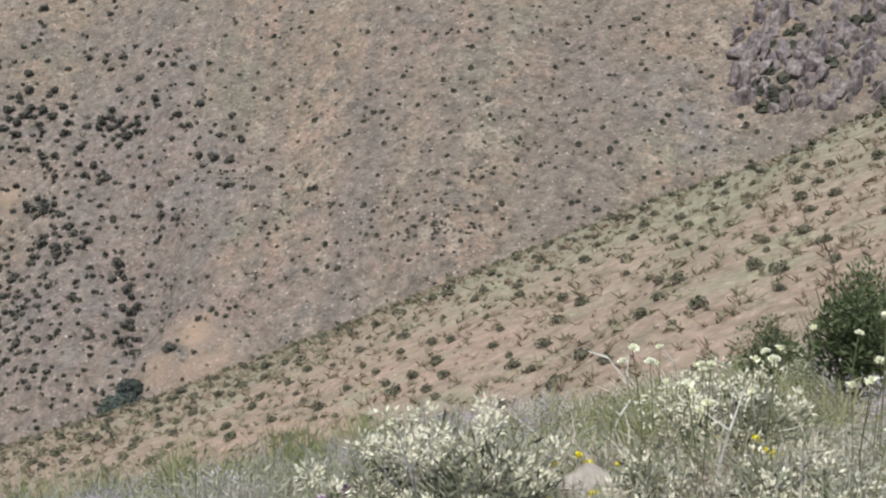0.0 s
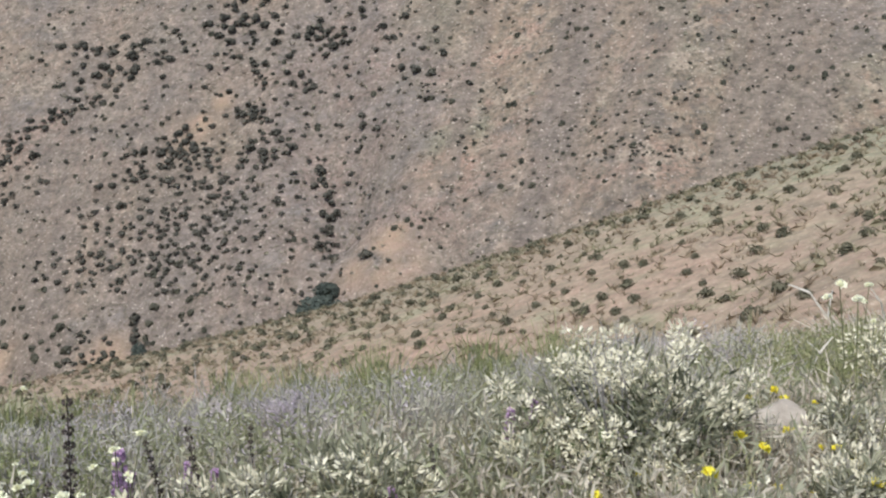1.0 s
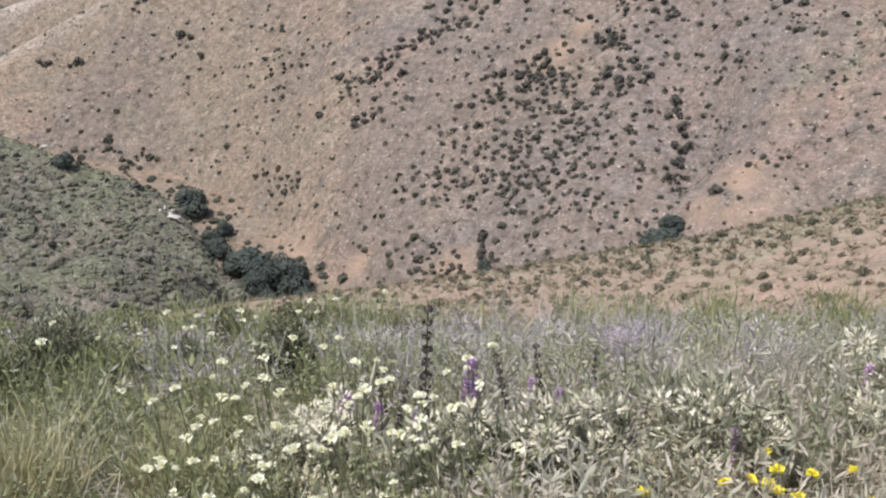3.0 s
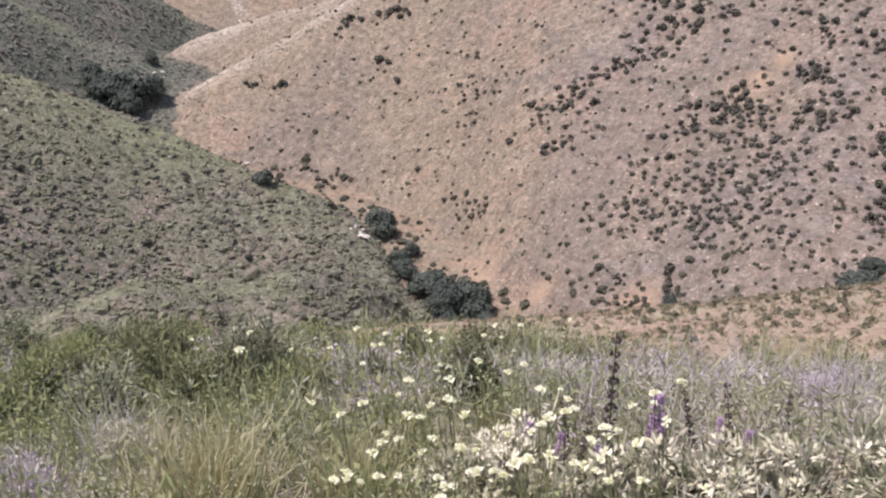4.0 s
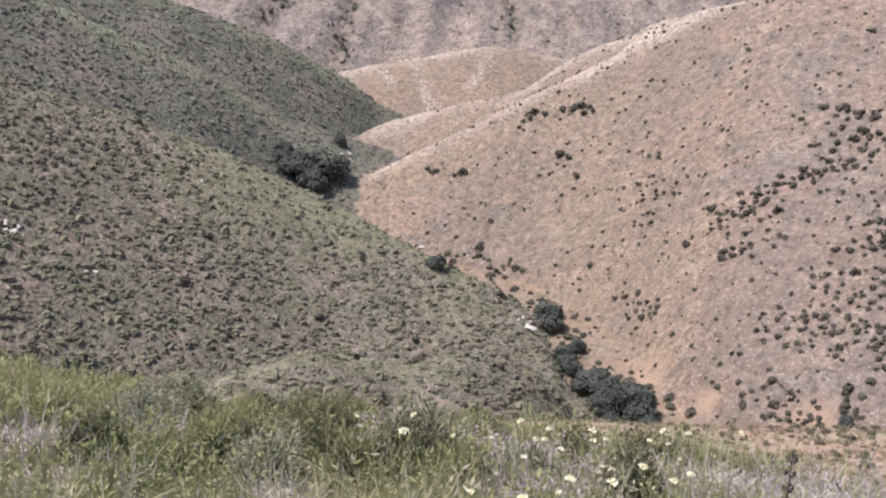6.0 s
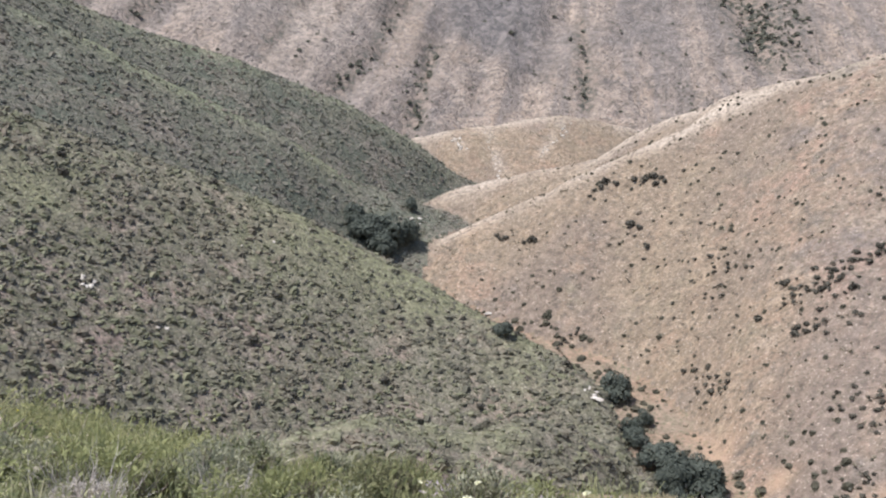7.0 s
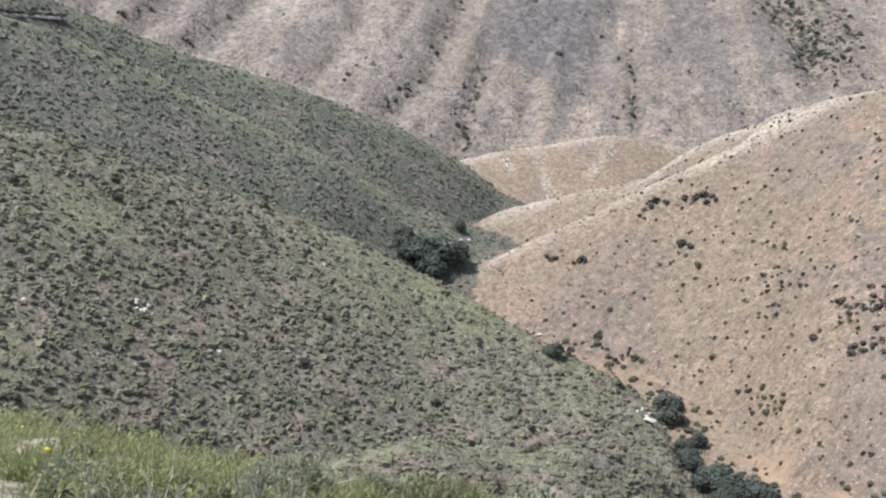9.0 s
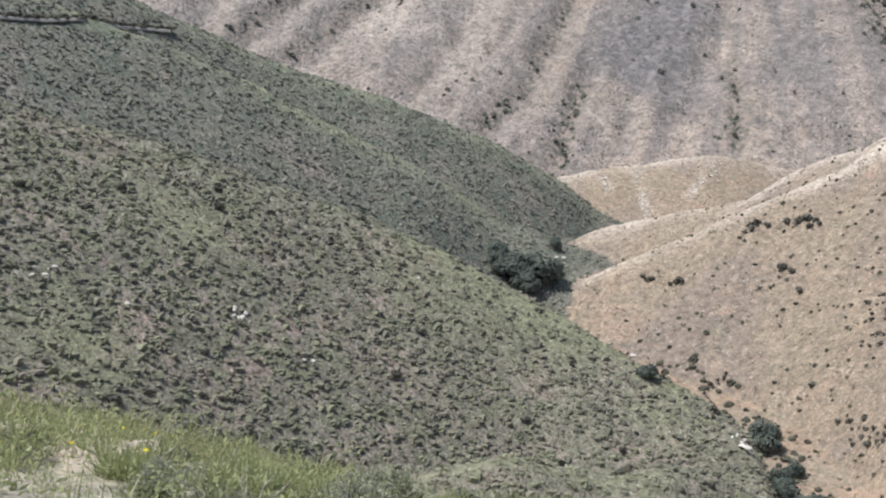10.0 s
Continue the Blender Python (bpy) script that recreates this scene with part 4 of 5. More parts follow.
# taller green brush along the upper crest of the spur
brow = kept(field(9000, -30, -4, 26, 110, [1]), 0.0)
brow_v = -0.5277 * (brow[:, 0] - 21.16) - 0.8494 * (brow[:, 1] - 54.0)
brow = brow[(brow_v > -1.5) & (brow_v < 2.0)][:140]
stuff("crest_brush", spread([puffs(0.52, 0.52, 7, 16, 0.17, 0.12, 0.46) for _ in range(6)], brow, rng.uniform(0.45, 0.95, len(brow))), M_CREST_BRUSH, "fresh green brush along the crest of the spur", "shrub")
# larger shrubs in the scrub of the green hill
big = kept(field(900, 41, 92, 112, 225, [3]), 0.0)[:150]
for i, p in enumerate(big):
    ob = new("tall_shrub", shrub_meshes[i % 8])
    ob.matrix_basis = placed(p - [0, 0, 0.1], float(1.1 + 1.7 * rng.random() ** 2.5), float(rng.uniform(0, 360)))
    tagged(ob, "dark rounded shrub standing out of the scrub", "shrub", "tall shrubs on the green hill")


# dark brush in the crease behind the low fold
crease_b = rng.uniform(43, 76, 90)
crease_r = np.interp(crease_b, [q[0] for q in sorted(FOLD_LOW)], [q[1] for q in sorted(FOLD_LOW)]) + rng.uniform(3, 13, 90)
cx_, cy_ = plan(crease_b, crease_r)
stuff("crease_brush", spread(small, np.stack([cx_, cy_, land(cx_, cy_)[0]], 1), rng.uniform(0.7, 1.7, 90)), M_SHRUB_STUFF, "dark tall brush in the crease of the hill", "shrub")


# brush along the valley foot
foot_t = rng.uniform(0, 0.62, 300) * (len(FLOOR) - 1)
foot_k = np.arange(len(FLOOR))
foot_b = np.interp(foot_t, foot_k, [q[0] for q in FLOOR]) + rng.normal(0, 1.0, 300)
foot_r = np.interp(foot_t, foot_k, [q[1] for q in FLOOR]) + rng.normal(0, 8.0, 300)
fx, fy = plan(foot_b, foot_r)
stuff("valley_brush", spread(small, np.stack([fx, fy, land(fx, fy)[0]], 1), rng.uniform(0.4, 1.3, 300) * np.clip((foot_b - 10) / 20, 0.4, 1)), M_SHRUB_STUFF, "grey-green brush along the valley foot", "shrub")


# trees along the stream
def tree(tall, wide, mat):
    t = thing("tree", (0, 0, 0), "dark bushy tree in the valley bottom", "tree", "trees along the stream")
    part("trunk", joined(sticks(np.array([[0, 0, -0.06 * tall]]), np.array([[0.03 * tall, 0, 0.4 * tall]]), 0.045 * tall, 0.03 * tall), limbs(wide * 0.4, tall * 0.8, 9, 0.018 * tall, 0.25 * tall)), M_BARK, t)
    v, f = puffs(wide * 0.50, tall * 0.62, 17, 190, 0.062 * wide, 0.22)
    part("crown", (v, f), mat, t)
    return t


models = [tree(1.0, 1.1, M_TREE), tree(1.0, 0.9, M_TREE), tree(1.0, 1.35, M_TREE)]
TREES = [  # bearing, rise of the foot, breadth in degrees
    (42.4, -18.1, 2.2), (38.7, -22.2, 2.2), (39.9, -21.3, 1.75), (37.4, -22.3, 2.0), (38.6, -23.4, 1.6), (41.4, -20.2, 1.5), (40.8, -19.2, 1.2),
    (36.8, -23.0, 1.1), (17.3, -20.5, 1.7), (16.1, -20.2, 0.9), (26.7, -21.9, 1.1), (55.8, -10.1, 1.5), (54.6, -10.6, 1.75), (53.6, -10.6, 1.6),
    (54.8, -11.0, 1.4), (56.4, -9.5, 1.2), (53.4, -8.8, 0.8), (48.4, -15.0, 1.1), (41.5, -19.9, 1.6), (25.9, -22.4, 1.0), (23.1, -21.8, 0.9),
    (30.1, -23.1, 1.3), (33.1, -23.2, 0.9), (16.6, -19.2, 1.0), (37.9, -21.6, 1.5), (39.3, -22.3, 1.6),
]
tp, tk, tr_ = sighted([t[0] for t in TREES], [t[1] for t in TREES], 130, 500)
for i in reversed(range(len(tp))):
    p, s = tp[i], float(tr_[i] * radians(TREES[i][2])) * (1.25 if TREES[i][0] < 40.5 else 0.96 if TREES[i][0] < 52 else 1.2)
    if i < 3:
        models[i].matrix_basis = placed(p, s, 40.0 * i)
    else:
        copy_thing(models[i % 3], placed(p, s, float(rng.uniform(0, 360))))

# ---- the shoulder underfoot: ground cover ----
M_YELLOWGREEN = leaf_material("yellow_green_leaf", (0.17, 0.19, 0.085), (0.40, 0.40, 0.20), 0.4, 0.9, (0.29, 0.315, 0.145))
M_LAVENDER = leaf_material("lavender_leaf", (0.44, 0.38, 0.415), (0.68, 0.60, 0.65), 0.3, 0.6, (0.58, 0.51, 0.50))
M_SILVERGREEN = leaf_material("grey_green_leaf", (0.22, 0.23, 0.15), (0.47, 0.47, 0.34), 0.35)
M_SAGE = leaf_material("sage_leaf", (0.40, 0.40, 0.28), (0.70, 0.68, 0.54), 0.35, 0.7, (0.62, 0.56, 0.50))

M_DARK_OLIVE = leaf_material("dark_olive_leaf", (0.072, 0.076, 0.044), (0.195, 0.190, 0.112), 0.3)
M_STRAW_GREEN = leaf_material("straw_green_blade", (0.42, 0.40, 0.21), (0.70, 0.64, 0.42), 0.4)
M_SAGE_GREEN = leaf_material("bright_herb_leaf", (0.24, 0.26, 0.125), (0.47, 0.47, 0.27), 0.4, 0.7, (0.36, 0.385, 0.20))


def tussock(n, spread_, tall, width, lean=0.45):
    a = rng.normal(size=(n, 3)) * [spread_, spread_, 0]
    t = a * 1.5 + rng.normal(size=(n, 3)) * [lean * tall, lean * tall, 0] + np.stack([0 * a[:, 0], 0 * a[:, 0], tall * rng.uniform(0.55, 1.1, n)], 1)
    return blades(a, t, rng.normal(size=(n, 3)) * tall * 0.07 + [0, 0, tall * 0.08], width)


def herb(n, tall, leaf, flat=0.4):
    """Upright leafy stems."""
    a = rng.normal(size=(n, 3)) * [tall * 0.22, tall * 0.22, 0]
    b = a * 1.6 + rng.normal(size=(n, 3)) * tall * 0.15 + np.stack([0 * a[:, 0], 0 * a[:, 0], tall * rng.uniform(0.6, 1.1, n)], 1)
    k = 8
    q = rng.uniform(0.15, 1.0, (n, k, 1))
    at = (a[:, None] * (1 - q) + b[:, None] * q).reshape(-1, 3)
    return joined(sticks(a, b, 0.0025, 0.0012), leaves(at, rng.normal(size=(n * k, 3)) + [0, 0, 0.5], leaf * rng.uniform(0.6, 1.3, n * k), leaf * flat))


def brush(n, tall):
    """A mound of fine dry twigs."""
    a = rng.normal(size=(n, 3)) * [tall * 0.15, tall * 0.15, 0]
    m = a * 1.5 + rng.normal(size=(n, 3)) * [tall * 0.3, tall * 0.3, tall * 0.1] + [0, 0, tall * 0.5]
    e = m + rng.normal(size=(n, 3)) * [tall * 0.2, tall * 0.2, tall * 0.12] + [0, 0, tall * 0.3]
    e2 = m + rng.normal(size=(n, 3)) * [tall * 0.22, tall * 0.22, tall * 0.12] + [0, 0, tall * 0.25]
    return joined(sticks(a, m, 0.003, 0.002), sticks(m, e, 0.002, 0.0012), sticks(m, e2, 0.002, 0.0012))


leafy = field(620, 40, 96, 2.2, 12.5, [0])
stuff("leafy_scrub", spread([dome_leaves(0.26, 0.32, 76, 6, 0.042, 0.36) for _ in range(6)], leafy, rng.uniform(0.55, 1.35, len(leafy))), M_YELLOWGREEN, "low leafy yellow-green scrub over the shoulder", "scrub")
soft_ = field(2100, -34, 52, 3.4, 11.5, [0])
hue = rough(soft_[:, 0], soft_[:, 1], 1.5, 2, 91) + 0.06 * rng.normal(size=len(soft_))
fuzz = [dome_leaves(0.22, 0.24, 110, 7, 0.025, 0.36) for _ in range(6)]
for name, which, mat, label in (("sage_scrub", (hue <= 0.11) & (hue >= -0.07), M_SAGE, "low soft grey-green scrub over the shoulder"),
                                ("green_scrub", hue > 0.11, M_YELLOWGREEN, "low soft green scrub over the shoulder"),
                                ("lavender_scrub", hue < -0.07, M_LAVENDER, "low soft lavender-grey scrub over the shoulder")):
    stuff(name, spread(fuzz, soft_[which], rng.uniform(0.55, 1.3, which.sum())), mat, label, "scrub")
turf = field(2100, -38, 96, 1.6, 13.5, [0])
turf_b = np.degrees(np.arctan2(-turf[:, 0], turf[:, 1]))
turf = turf[(rng.random(len(turf)) < np.where(turf_b < 12, 0.8, np.where(turf_b < 46, 0.34, 0.25)))]
turf_b = np.degrees(np.arctan2(-turf[:, 0], turf[:, 1]))
pick = rough(turf[:, 0], turf[:, 1], 1.6, 2, 81) + rng.normal(0, 0.12, len(turf))
greenish = (pick > 0.02) | ((turf_b > 42) & (pick > -0.15))
stuff("green_grass", spread([tussock(26, 0.07, 0.18, 0.010) for _ in range(6)], turf[greenish], rng.uniform(0.6, 1.3, greenish.sum())), M_GRASS, "green grass tussocks on the hillside", "grass")
straw = np.concatenate([turf[~greenish], field(170, -22, -1, 2.3, 4.8, [0])])
stuff("straw_grass", spread([tussock(18, 0.08, 0.15, 0.009, 0.7) for _ in range(6)], straw, rng.uniform(0.6, 1.3, len(straw))), M_STRAW, "dry straw-coloured grass between the herbs", "grass")
fresh = np.concatenate([field(420, 26, 96, 1.9, 5.0, [0]), field(300, 46, 96, 4.0, 11, [0])])
stuff("green_herbs", spread([herb(10, 0.24, 0.024, 0.4) for _ in range(6)], fresh, rng.uniform(0.6, 1.25, len(fresh))), M_SAGE_GREEN, "low leafy olive-green herbs among the bushes", "herb")
slashed = np.concatenate([field(110, -20, 16, 2.2, 4.2, [0]), field(26, 16, 30, 2.2, 3.4, [0])])
stuff("dry_herbs", spread([herb(9, 0.22, 0.062, 0.16) for _ in range(6)], slashed, rng.uniform(0.6, 1.2, len(slashed))), M_STRAW, "dry bleached herbs with long narrow leaves", "dry herb")
herbs = np.concatenate([field(520, -38, 30, 1.8, 4.4, [0]), field(110, 30, 96, 1.8, 4.4, [0])])
stuff("herbs", spread([herb(6, 0.24, 0.05, 0.2) for _ in range(6)], herbs, rng.uniform(0.6, 1.25, len(herbs))), M_HERB, "low leafy green herbs among the grass", "herb")
grey = field(240, -6, 46, 4.0, 10, [0])
stuff("dry_twigs", spread([brush(13, 0.24) for _ in range(6)], grey, rng.uniform(0.6, 1.2, len(grey))), M_GREYBRUSH, "fine grey-lavender dry twigs over the slope", "brushwood")


lying = field(150, -38, 60, 2.0, 3.6, [0])
stems = []
for _ in range(6):
    a = rng.normal(size=(5, 3)) * [0.1, 0.1, 0] + [0, 0, 0.03]
    stems.append(sticks(a, a + rng.normal(size=(5, 3)) * [0.22, 0.22, 0.03] + [0, 0, 0.13], 0.0035, 0.002))
stuff("dry_stems", spread(stems, lying, rng.uniform(0.4, 0.9, len(lying))), M_STRAW, "bleached dry stems leaning in the grass", "dry grass")


def near(b, e):
    """The place on the shoulder that shows at bearing b and rise e, or its brow where that lies lower."""
    r = np.linspace(1.6, 11.0, 300)
    x, y = plan(b, r)
    z = land(x, y)[0]
    rise = np.degrees(np.arctan2(z - EYE, r))
    i = int(np.argmax(rise >= e)) if (rise >= e).any() else int(np.argmax(rise))
    return np.array([[x[i], y[i], z[i]]]), None, np.array([r[i]])


def pale_bush(b, e, breadth, tall, bloom, label):
    (p,), _, (r,) = near(b, e)
    w = r * radians(breadth)
    t = thing("flowering_bush", p, label, "bush", "pale flowering bushes")
    k = int(2600 * max(w, 0.5))
    part("branchwork", limbs(w * 0.45, tall * 0.9, 46, 0.006), M_TWIG, t)
    # darker leaves inside, so the colour gives the bush its shaded hollows
    part("inner_foliage", dome_leaves(w * 0.46, tall * 0.55, 420, 12, 0.05, 0.4), M_GREEN, t, "inner leaves coloured dark for the shaded hollows")
    part("foliage", dome_leaves(w * 0.60, tall * 0.86, k, 18, 0.062, 0.22), M_SILVER, t, "narrow grey-green leaves")
    heads = int(150 * max(w, 0.4))
    d = ball(heads)
    d[:, 2] = np.abs(d[:, 2]) * 0.95 + 0.12
    lobed = 0.72 + 0.22 * np.sin(5 * np.arctan2(d[:, 1], d[:, 0]) + 3 * d[:, 2])
    c = d * [w * 0.56, w * 0.56, tall * 0.78] * (lobed * rng.uniform(0.75, 1.08, heads))[:, None]
    each = int(28 * bloom)
    n = ball(heads * each)
    at = np.repeat(c, each, 0) + n * [0.05, 0.05, 0.032] * rng.uniform(0.4, 1.1, (heads * each, 1))
    part("blossom", leaves(at, n + [0, 0, 0.5], 0.025 * rng.uniform(0.6, 1.3, len(at)), 0.012), M_PALE, t, "creamy white flower clusters")
    return t


pale_bush(0.5, -27.4, 15.5, 0.78, 1.5, "wide bush covered in creamy white blossom")
pale_bush(14.6, -30.6, 8.5, 0.46, 1.7, "low bush covered in creamy white blossom")
pale_bush(20.6, -31.6, 8.5, 0.40, 1.5, "low yellowish bush with pale blossom")
pale_bush(25.6, -31.8, 8.5, 0.40, 1.4, "low yellowish bush with pale blossom")
pale_bush(29.0, -32.6, 8.0, 0.34, 1.3, "low yellowish bush with pale blossom")
pale_bush(35.0, -31.2, 8.0, 0.34, 1.5, "low yellowish bush with pale blossom")
pale_bush(38.6, -31.6, 6.5, 0.28, 1.4, "low yellowish bush with pale blossom")
pale_bush(-15.0, -22.0, 9.0, 0.55, 0.9, "wide grey-leaved bush with pale blossom")
pale_bush(-10.5, -25.5, 5.0, 0.34, 0.7, "low grey-leaved bush with pale blossom")
pale_bush(-11.5, -28.5, 6.0, 0.34, 0.8, "low grey-leaved bush with pale blossom")
pale_bush(-18.5, -25.5, 7.0, 0.42, 0.8, "wide grey-leaved bush with pale blossom")
pale_bush(-6.0, -30.5, 6.0, 0.30, 0.4, "low grey-leaved bush with little blossom")


def leafy_bush(b, e, breadth, tall, mat, label, count=900, leaf=0.05):
    (p,), _, (r,) = near(b, e)
    w = r * radians(breadth)
    t = thing("bush", p, label, "bush", "green bushes on the shoulder")
    part("branchwork", limbs(w * 0.45, tall * 0.9, 30, 0.008), M_BARK, t)
    # shade within the bush comes from a darker leaf colour here
    part("inner_foliage", dome_leaves(w * 0.38, tall * 0.7, count // 4, 12, leaf * 1.3, 0.5), M_GREEN, t, "inner leaves coloured dark as shade")
    part("foliage", dome_leaves(w * 0.5, tall, count, 14, leaf, 0.4), mat, t)
    return t


leafy_bush(-20.6, -18.5, 8.0, 1.12, M_GREEN, "tall dark green bush on the hillside", 4600, 0.045)
leafy_bush(-16.6, -18.6, 4.0, 0.62, M_GREEN, "dark green bush beside a taller one", 1300, 0.04)
LOW_BUSHES = [(55.1, -25.0, 5.5, 0.46), (49.8, -25.0, 6.5, 0.50), (45.7, -24.0, 5.0, 0.42), (47.6, -23.0, 7.0, 0.42), (53.0, -22.6, 6.0, 0.38), (62.0, -21.8, 6.0, 0.36), (57.5, -22.3, 4.0, 0.30), (41.4, -24.0, 5.0, 0.42),
              (36.5, -25.0, 5.5, 0.42), (32.0, -24.4, 4.5, 0.36), (64.5, -22.6, 6.0, 0.34), (60.0, -24.5, 6.5, 0.38), (68.5, -21.8, 5.0, 0.30), (52.0, -26.0, 5.0, 0.42), (43.5, -26.0, 5.0, 0.40), (58.0, -26.0, 6.0, 0.42),
              (63.0, -25.0, 6.0, 0.36), (66.5, -23.5, 5.0, 0.32), (71.0, -22.5, 5.5, 0.30), (39.0, -23.6, 4.5, 0.36), (47.0, -26.5, 5.0, 0.42), (50.5, -23.2, 5.0, 0.36), (55.5, -23.4, 5.0, 0.36), (73.5, -20.8, 5.0, 0.26)]
for k, (b, e, w, h) in enumerate(LOW_BUSHES):
    mat, label = ((M_OLIVE, "dark olive low bush among the grass"), (M_YELLOWGREEN, "yellow-green leafy low bush among the grass"), (M_SILVERGREEN, "grey-green leafy low bush among the grass"))[(k * 2 + k // 3) % 3]
    leafy_bush(b, e, w, h, mat, label, 2300, 0.034)


def brush_mound(b, e, breadth, tall, mat, label):
    """A soft mound of fine leaves over thin upright stems."""
    (p,), _, (r,) = near(b, e)
    w = r * radians(breadth)
    t = thing("brush_mound", p, label, "brush", "soft brush mounds")
    part("twig_growth", tussock(150, w * 0.22, tall * 1.02, 0.004, 0.22), M_GREYBRUSH, t, "thin grey upright stems")
    part("foliage", dome_leaves(w * 0.52, tall * 0.9, 2300, 13, 0.019, 0.4), mat, t)
    return t


# dark bushes and soft mounds that stand out of the ground cover
for b, e, w, h, count in ((48.6, -26.0, 6.6, 0.52, 3600), (53.9, -24.2, 4.6, 0.40, 2600), (50.6, -25.2, 3.6, 0.40, 1800), (58.5, -24.6, 3.8, 0.34, 1800), (37.8, -26.5, 4.6, 0.46, 2400), (40.6, -25.0, 4.2, 0.40, 2200), (45.2, -23.4, 4.4, 0.42, 2200)):
    leafy_bush(b, e, w, h, M_DARK_OLIVE, "dense dark olive bush among the flowers", count, 0.028)
for b, e, w, h, mat, label in ((44.0, -27.0, 6.0, 0.30, M_LAVENDER, "soft grey-lavender brush mound"), (28.0, -25.4, 8.0, 0.30, M_LAVENDER, "soft grey-lavender brush mound"), (23.5, -25.0, 6.0, 0.30, M_SAGE, "soft pale sage brush mound"),
                               (62.0, -29.0, 6.0, 0.24, M_LAVENDER, "soft grey-lavender brush mound"), (18.4, -25.6, 5.0, 0.28, M_LAVENDER, "soft grey-lavender brush mound"), (33.0, -26.4, 5.0, 0.28, M_SAGE, "soft pale sage brush mound"),
                               (10.5, -26.0, 5.0, 0.30, M_SAGE, "soft pale sage brush mound"), (57.0, -27.5, 5.0, 0.26, M_SAGE, "soft pale sage brush mound"), (66.0, -25.5, 5.0, 0.24, M_YELLOWGREEN, "soft yellow-green brush mound"),
                               (63.0, -23.8, 5.0, 0.26, M_YELLOWGREEN, "soft yellow-green brush mound"), (36.0, -23.8, 4.6, 0.34, M_YELLOWGREEN, "soft yellow-green brush mound"), (70.5, -23.0, 5.5, 0.24, M_SAGE, "soft pale sage brush mound")):
    brush_mound(b, e, w, h, mat, label)


def broom(b, e, tall):
    (p,), _, (r,) = near(b, e)
    t = thing("broom_tuft", p, "upright tuft of thin green broom stems", "broom", "broom tufts")
    part("broom_growth", tussock(240, tall * 0.24, tall * 0.9, 0.006, 0.2), M_BROOM, t)
    part("foliage", dome_leaves(tall * 0.55, tall * 0.85, 420, 9, 0.022, 0.25), M_BROOM, t)
    return t


BROOMS = [(14.1, -23.6), (21.2, -24.3), (39.7, -25.0), (35.2, -24.2), (34.0, -25.2), (8.0, -23.0), (30.0, -24.9), (38.5, -26.0), (43.0, -23.6), (59.0, -22.6), (66.0, -21.5),
          (69.5, -20.6), (75.5, -19.8), (27.0, -24.6), (18.0, -23.9), (4.0, -22.8), (41.2, -23.4), (45.0, -23.0), (54.0, -23.0)]
for b, e, tall in ((53.3, -29.6, 0.34), (51.8, -30.0, 0.30), (44.8, -30.5, 0.28)):
    (p,), _, _ = near(b, e)
    t = thing("straw_tuft", p, "tall straw-yellow tuft of upright grass", "grass tuft", "straw-yellow grass tufts")
    part("grass_growth", tussock(190, tall * 0.24, tall * 0.9, 0.0055, 0.25), M_STRAW_GREEN, t)
for b, e in BROOMS:
    broom(b, e, float(rng.uniform(0.34, 0.50)) * (0.6 if b > 57 else 1.0))


# ---- flowers ----
def poppy():
    t = thing("poppy", (0, 0, 0), "yellow poppy on a thin green stem", "flower", "yellow poppies")
    h = 0.22
    stem = part("stem", sticks(np.array([[0, 0, -0.02], [0.012, 0, h * 0.5]]), np.array([[0.012, 0, h * 0.5], [0.0, 0, h]]), 0.002, 0.0015), M_STALK, t)
    q = np.arange(5) * 1.2566
    d = np.stack([np.cos(q), np.sin(q), 0.55 + 0 * q], 1)
    part("petals", joined(leaves(np.tile([[0, 0, h]], (5, 1)), d, 0.034, 0.034, 0.3), leaves(np.tile([[0, 0, h + 0.004]], (4, 1)), d[:4] * [0.7, 0.7, 1.6], 0.026, 0.024, 0.3)), M_POPPY, stem)
    part("leaves", leaves(rng.normal(size=(14, 3)) * [0.02, 0.02, 0.03] + [0, 0, 0.05], rng.normal(size=(14, 3)) + [0, 0, 0.4], 0.05, 0.008), M_HERB, t)
    return t


def cream_flower():
    t = thing("cream_flower", (0, 0, 0), "pale yellow flower head on a tall thin stem", "flower", "pale yellow flowers")
    h = 0.42
    stem = part("stem", sticks(np.array([[0, 0, -0.02], [0.02, 0.01, h * 0.5]]), np.array([[0.02, 0.01, h * 0.5], [0.0, 0, h]]), 0.0024, 0.0016), M_STALK, t)
    q = np.arange(7) * 0.8976 + rng.normal(0, 0.15, 7)
    d = np.stack([np.cos(q), np.sin(q), rng.uniform(0.35, 1.2, 7)], 1)
    tilt = np.array([0.25, 0.1, 0.0])
    part("petals", joined(leaves(np.tile([[0, 0, h - 0.004]], (7, 1)), d + tilt, 0.021 * rng.uniform(0.8, 1.15, 7), 0.021, 0.35), leaves(np.tile([[0, 0, h]], (4, 1)), d[:4] * [0.6, 0.6, 1.8] + tilt, 0.016, 0.014, 0.3)), M_CREAM, stem)
    return t


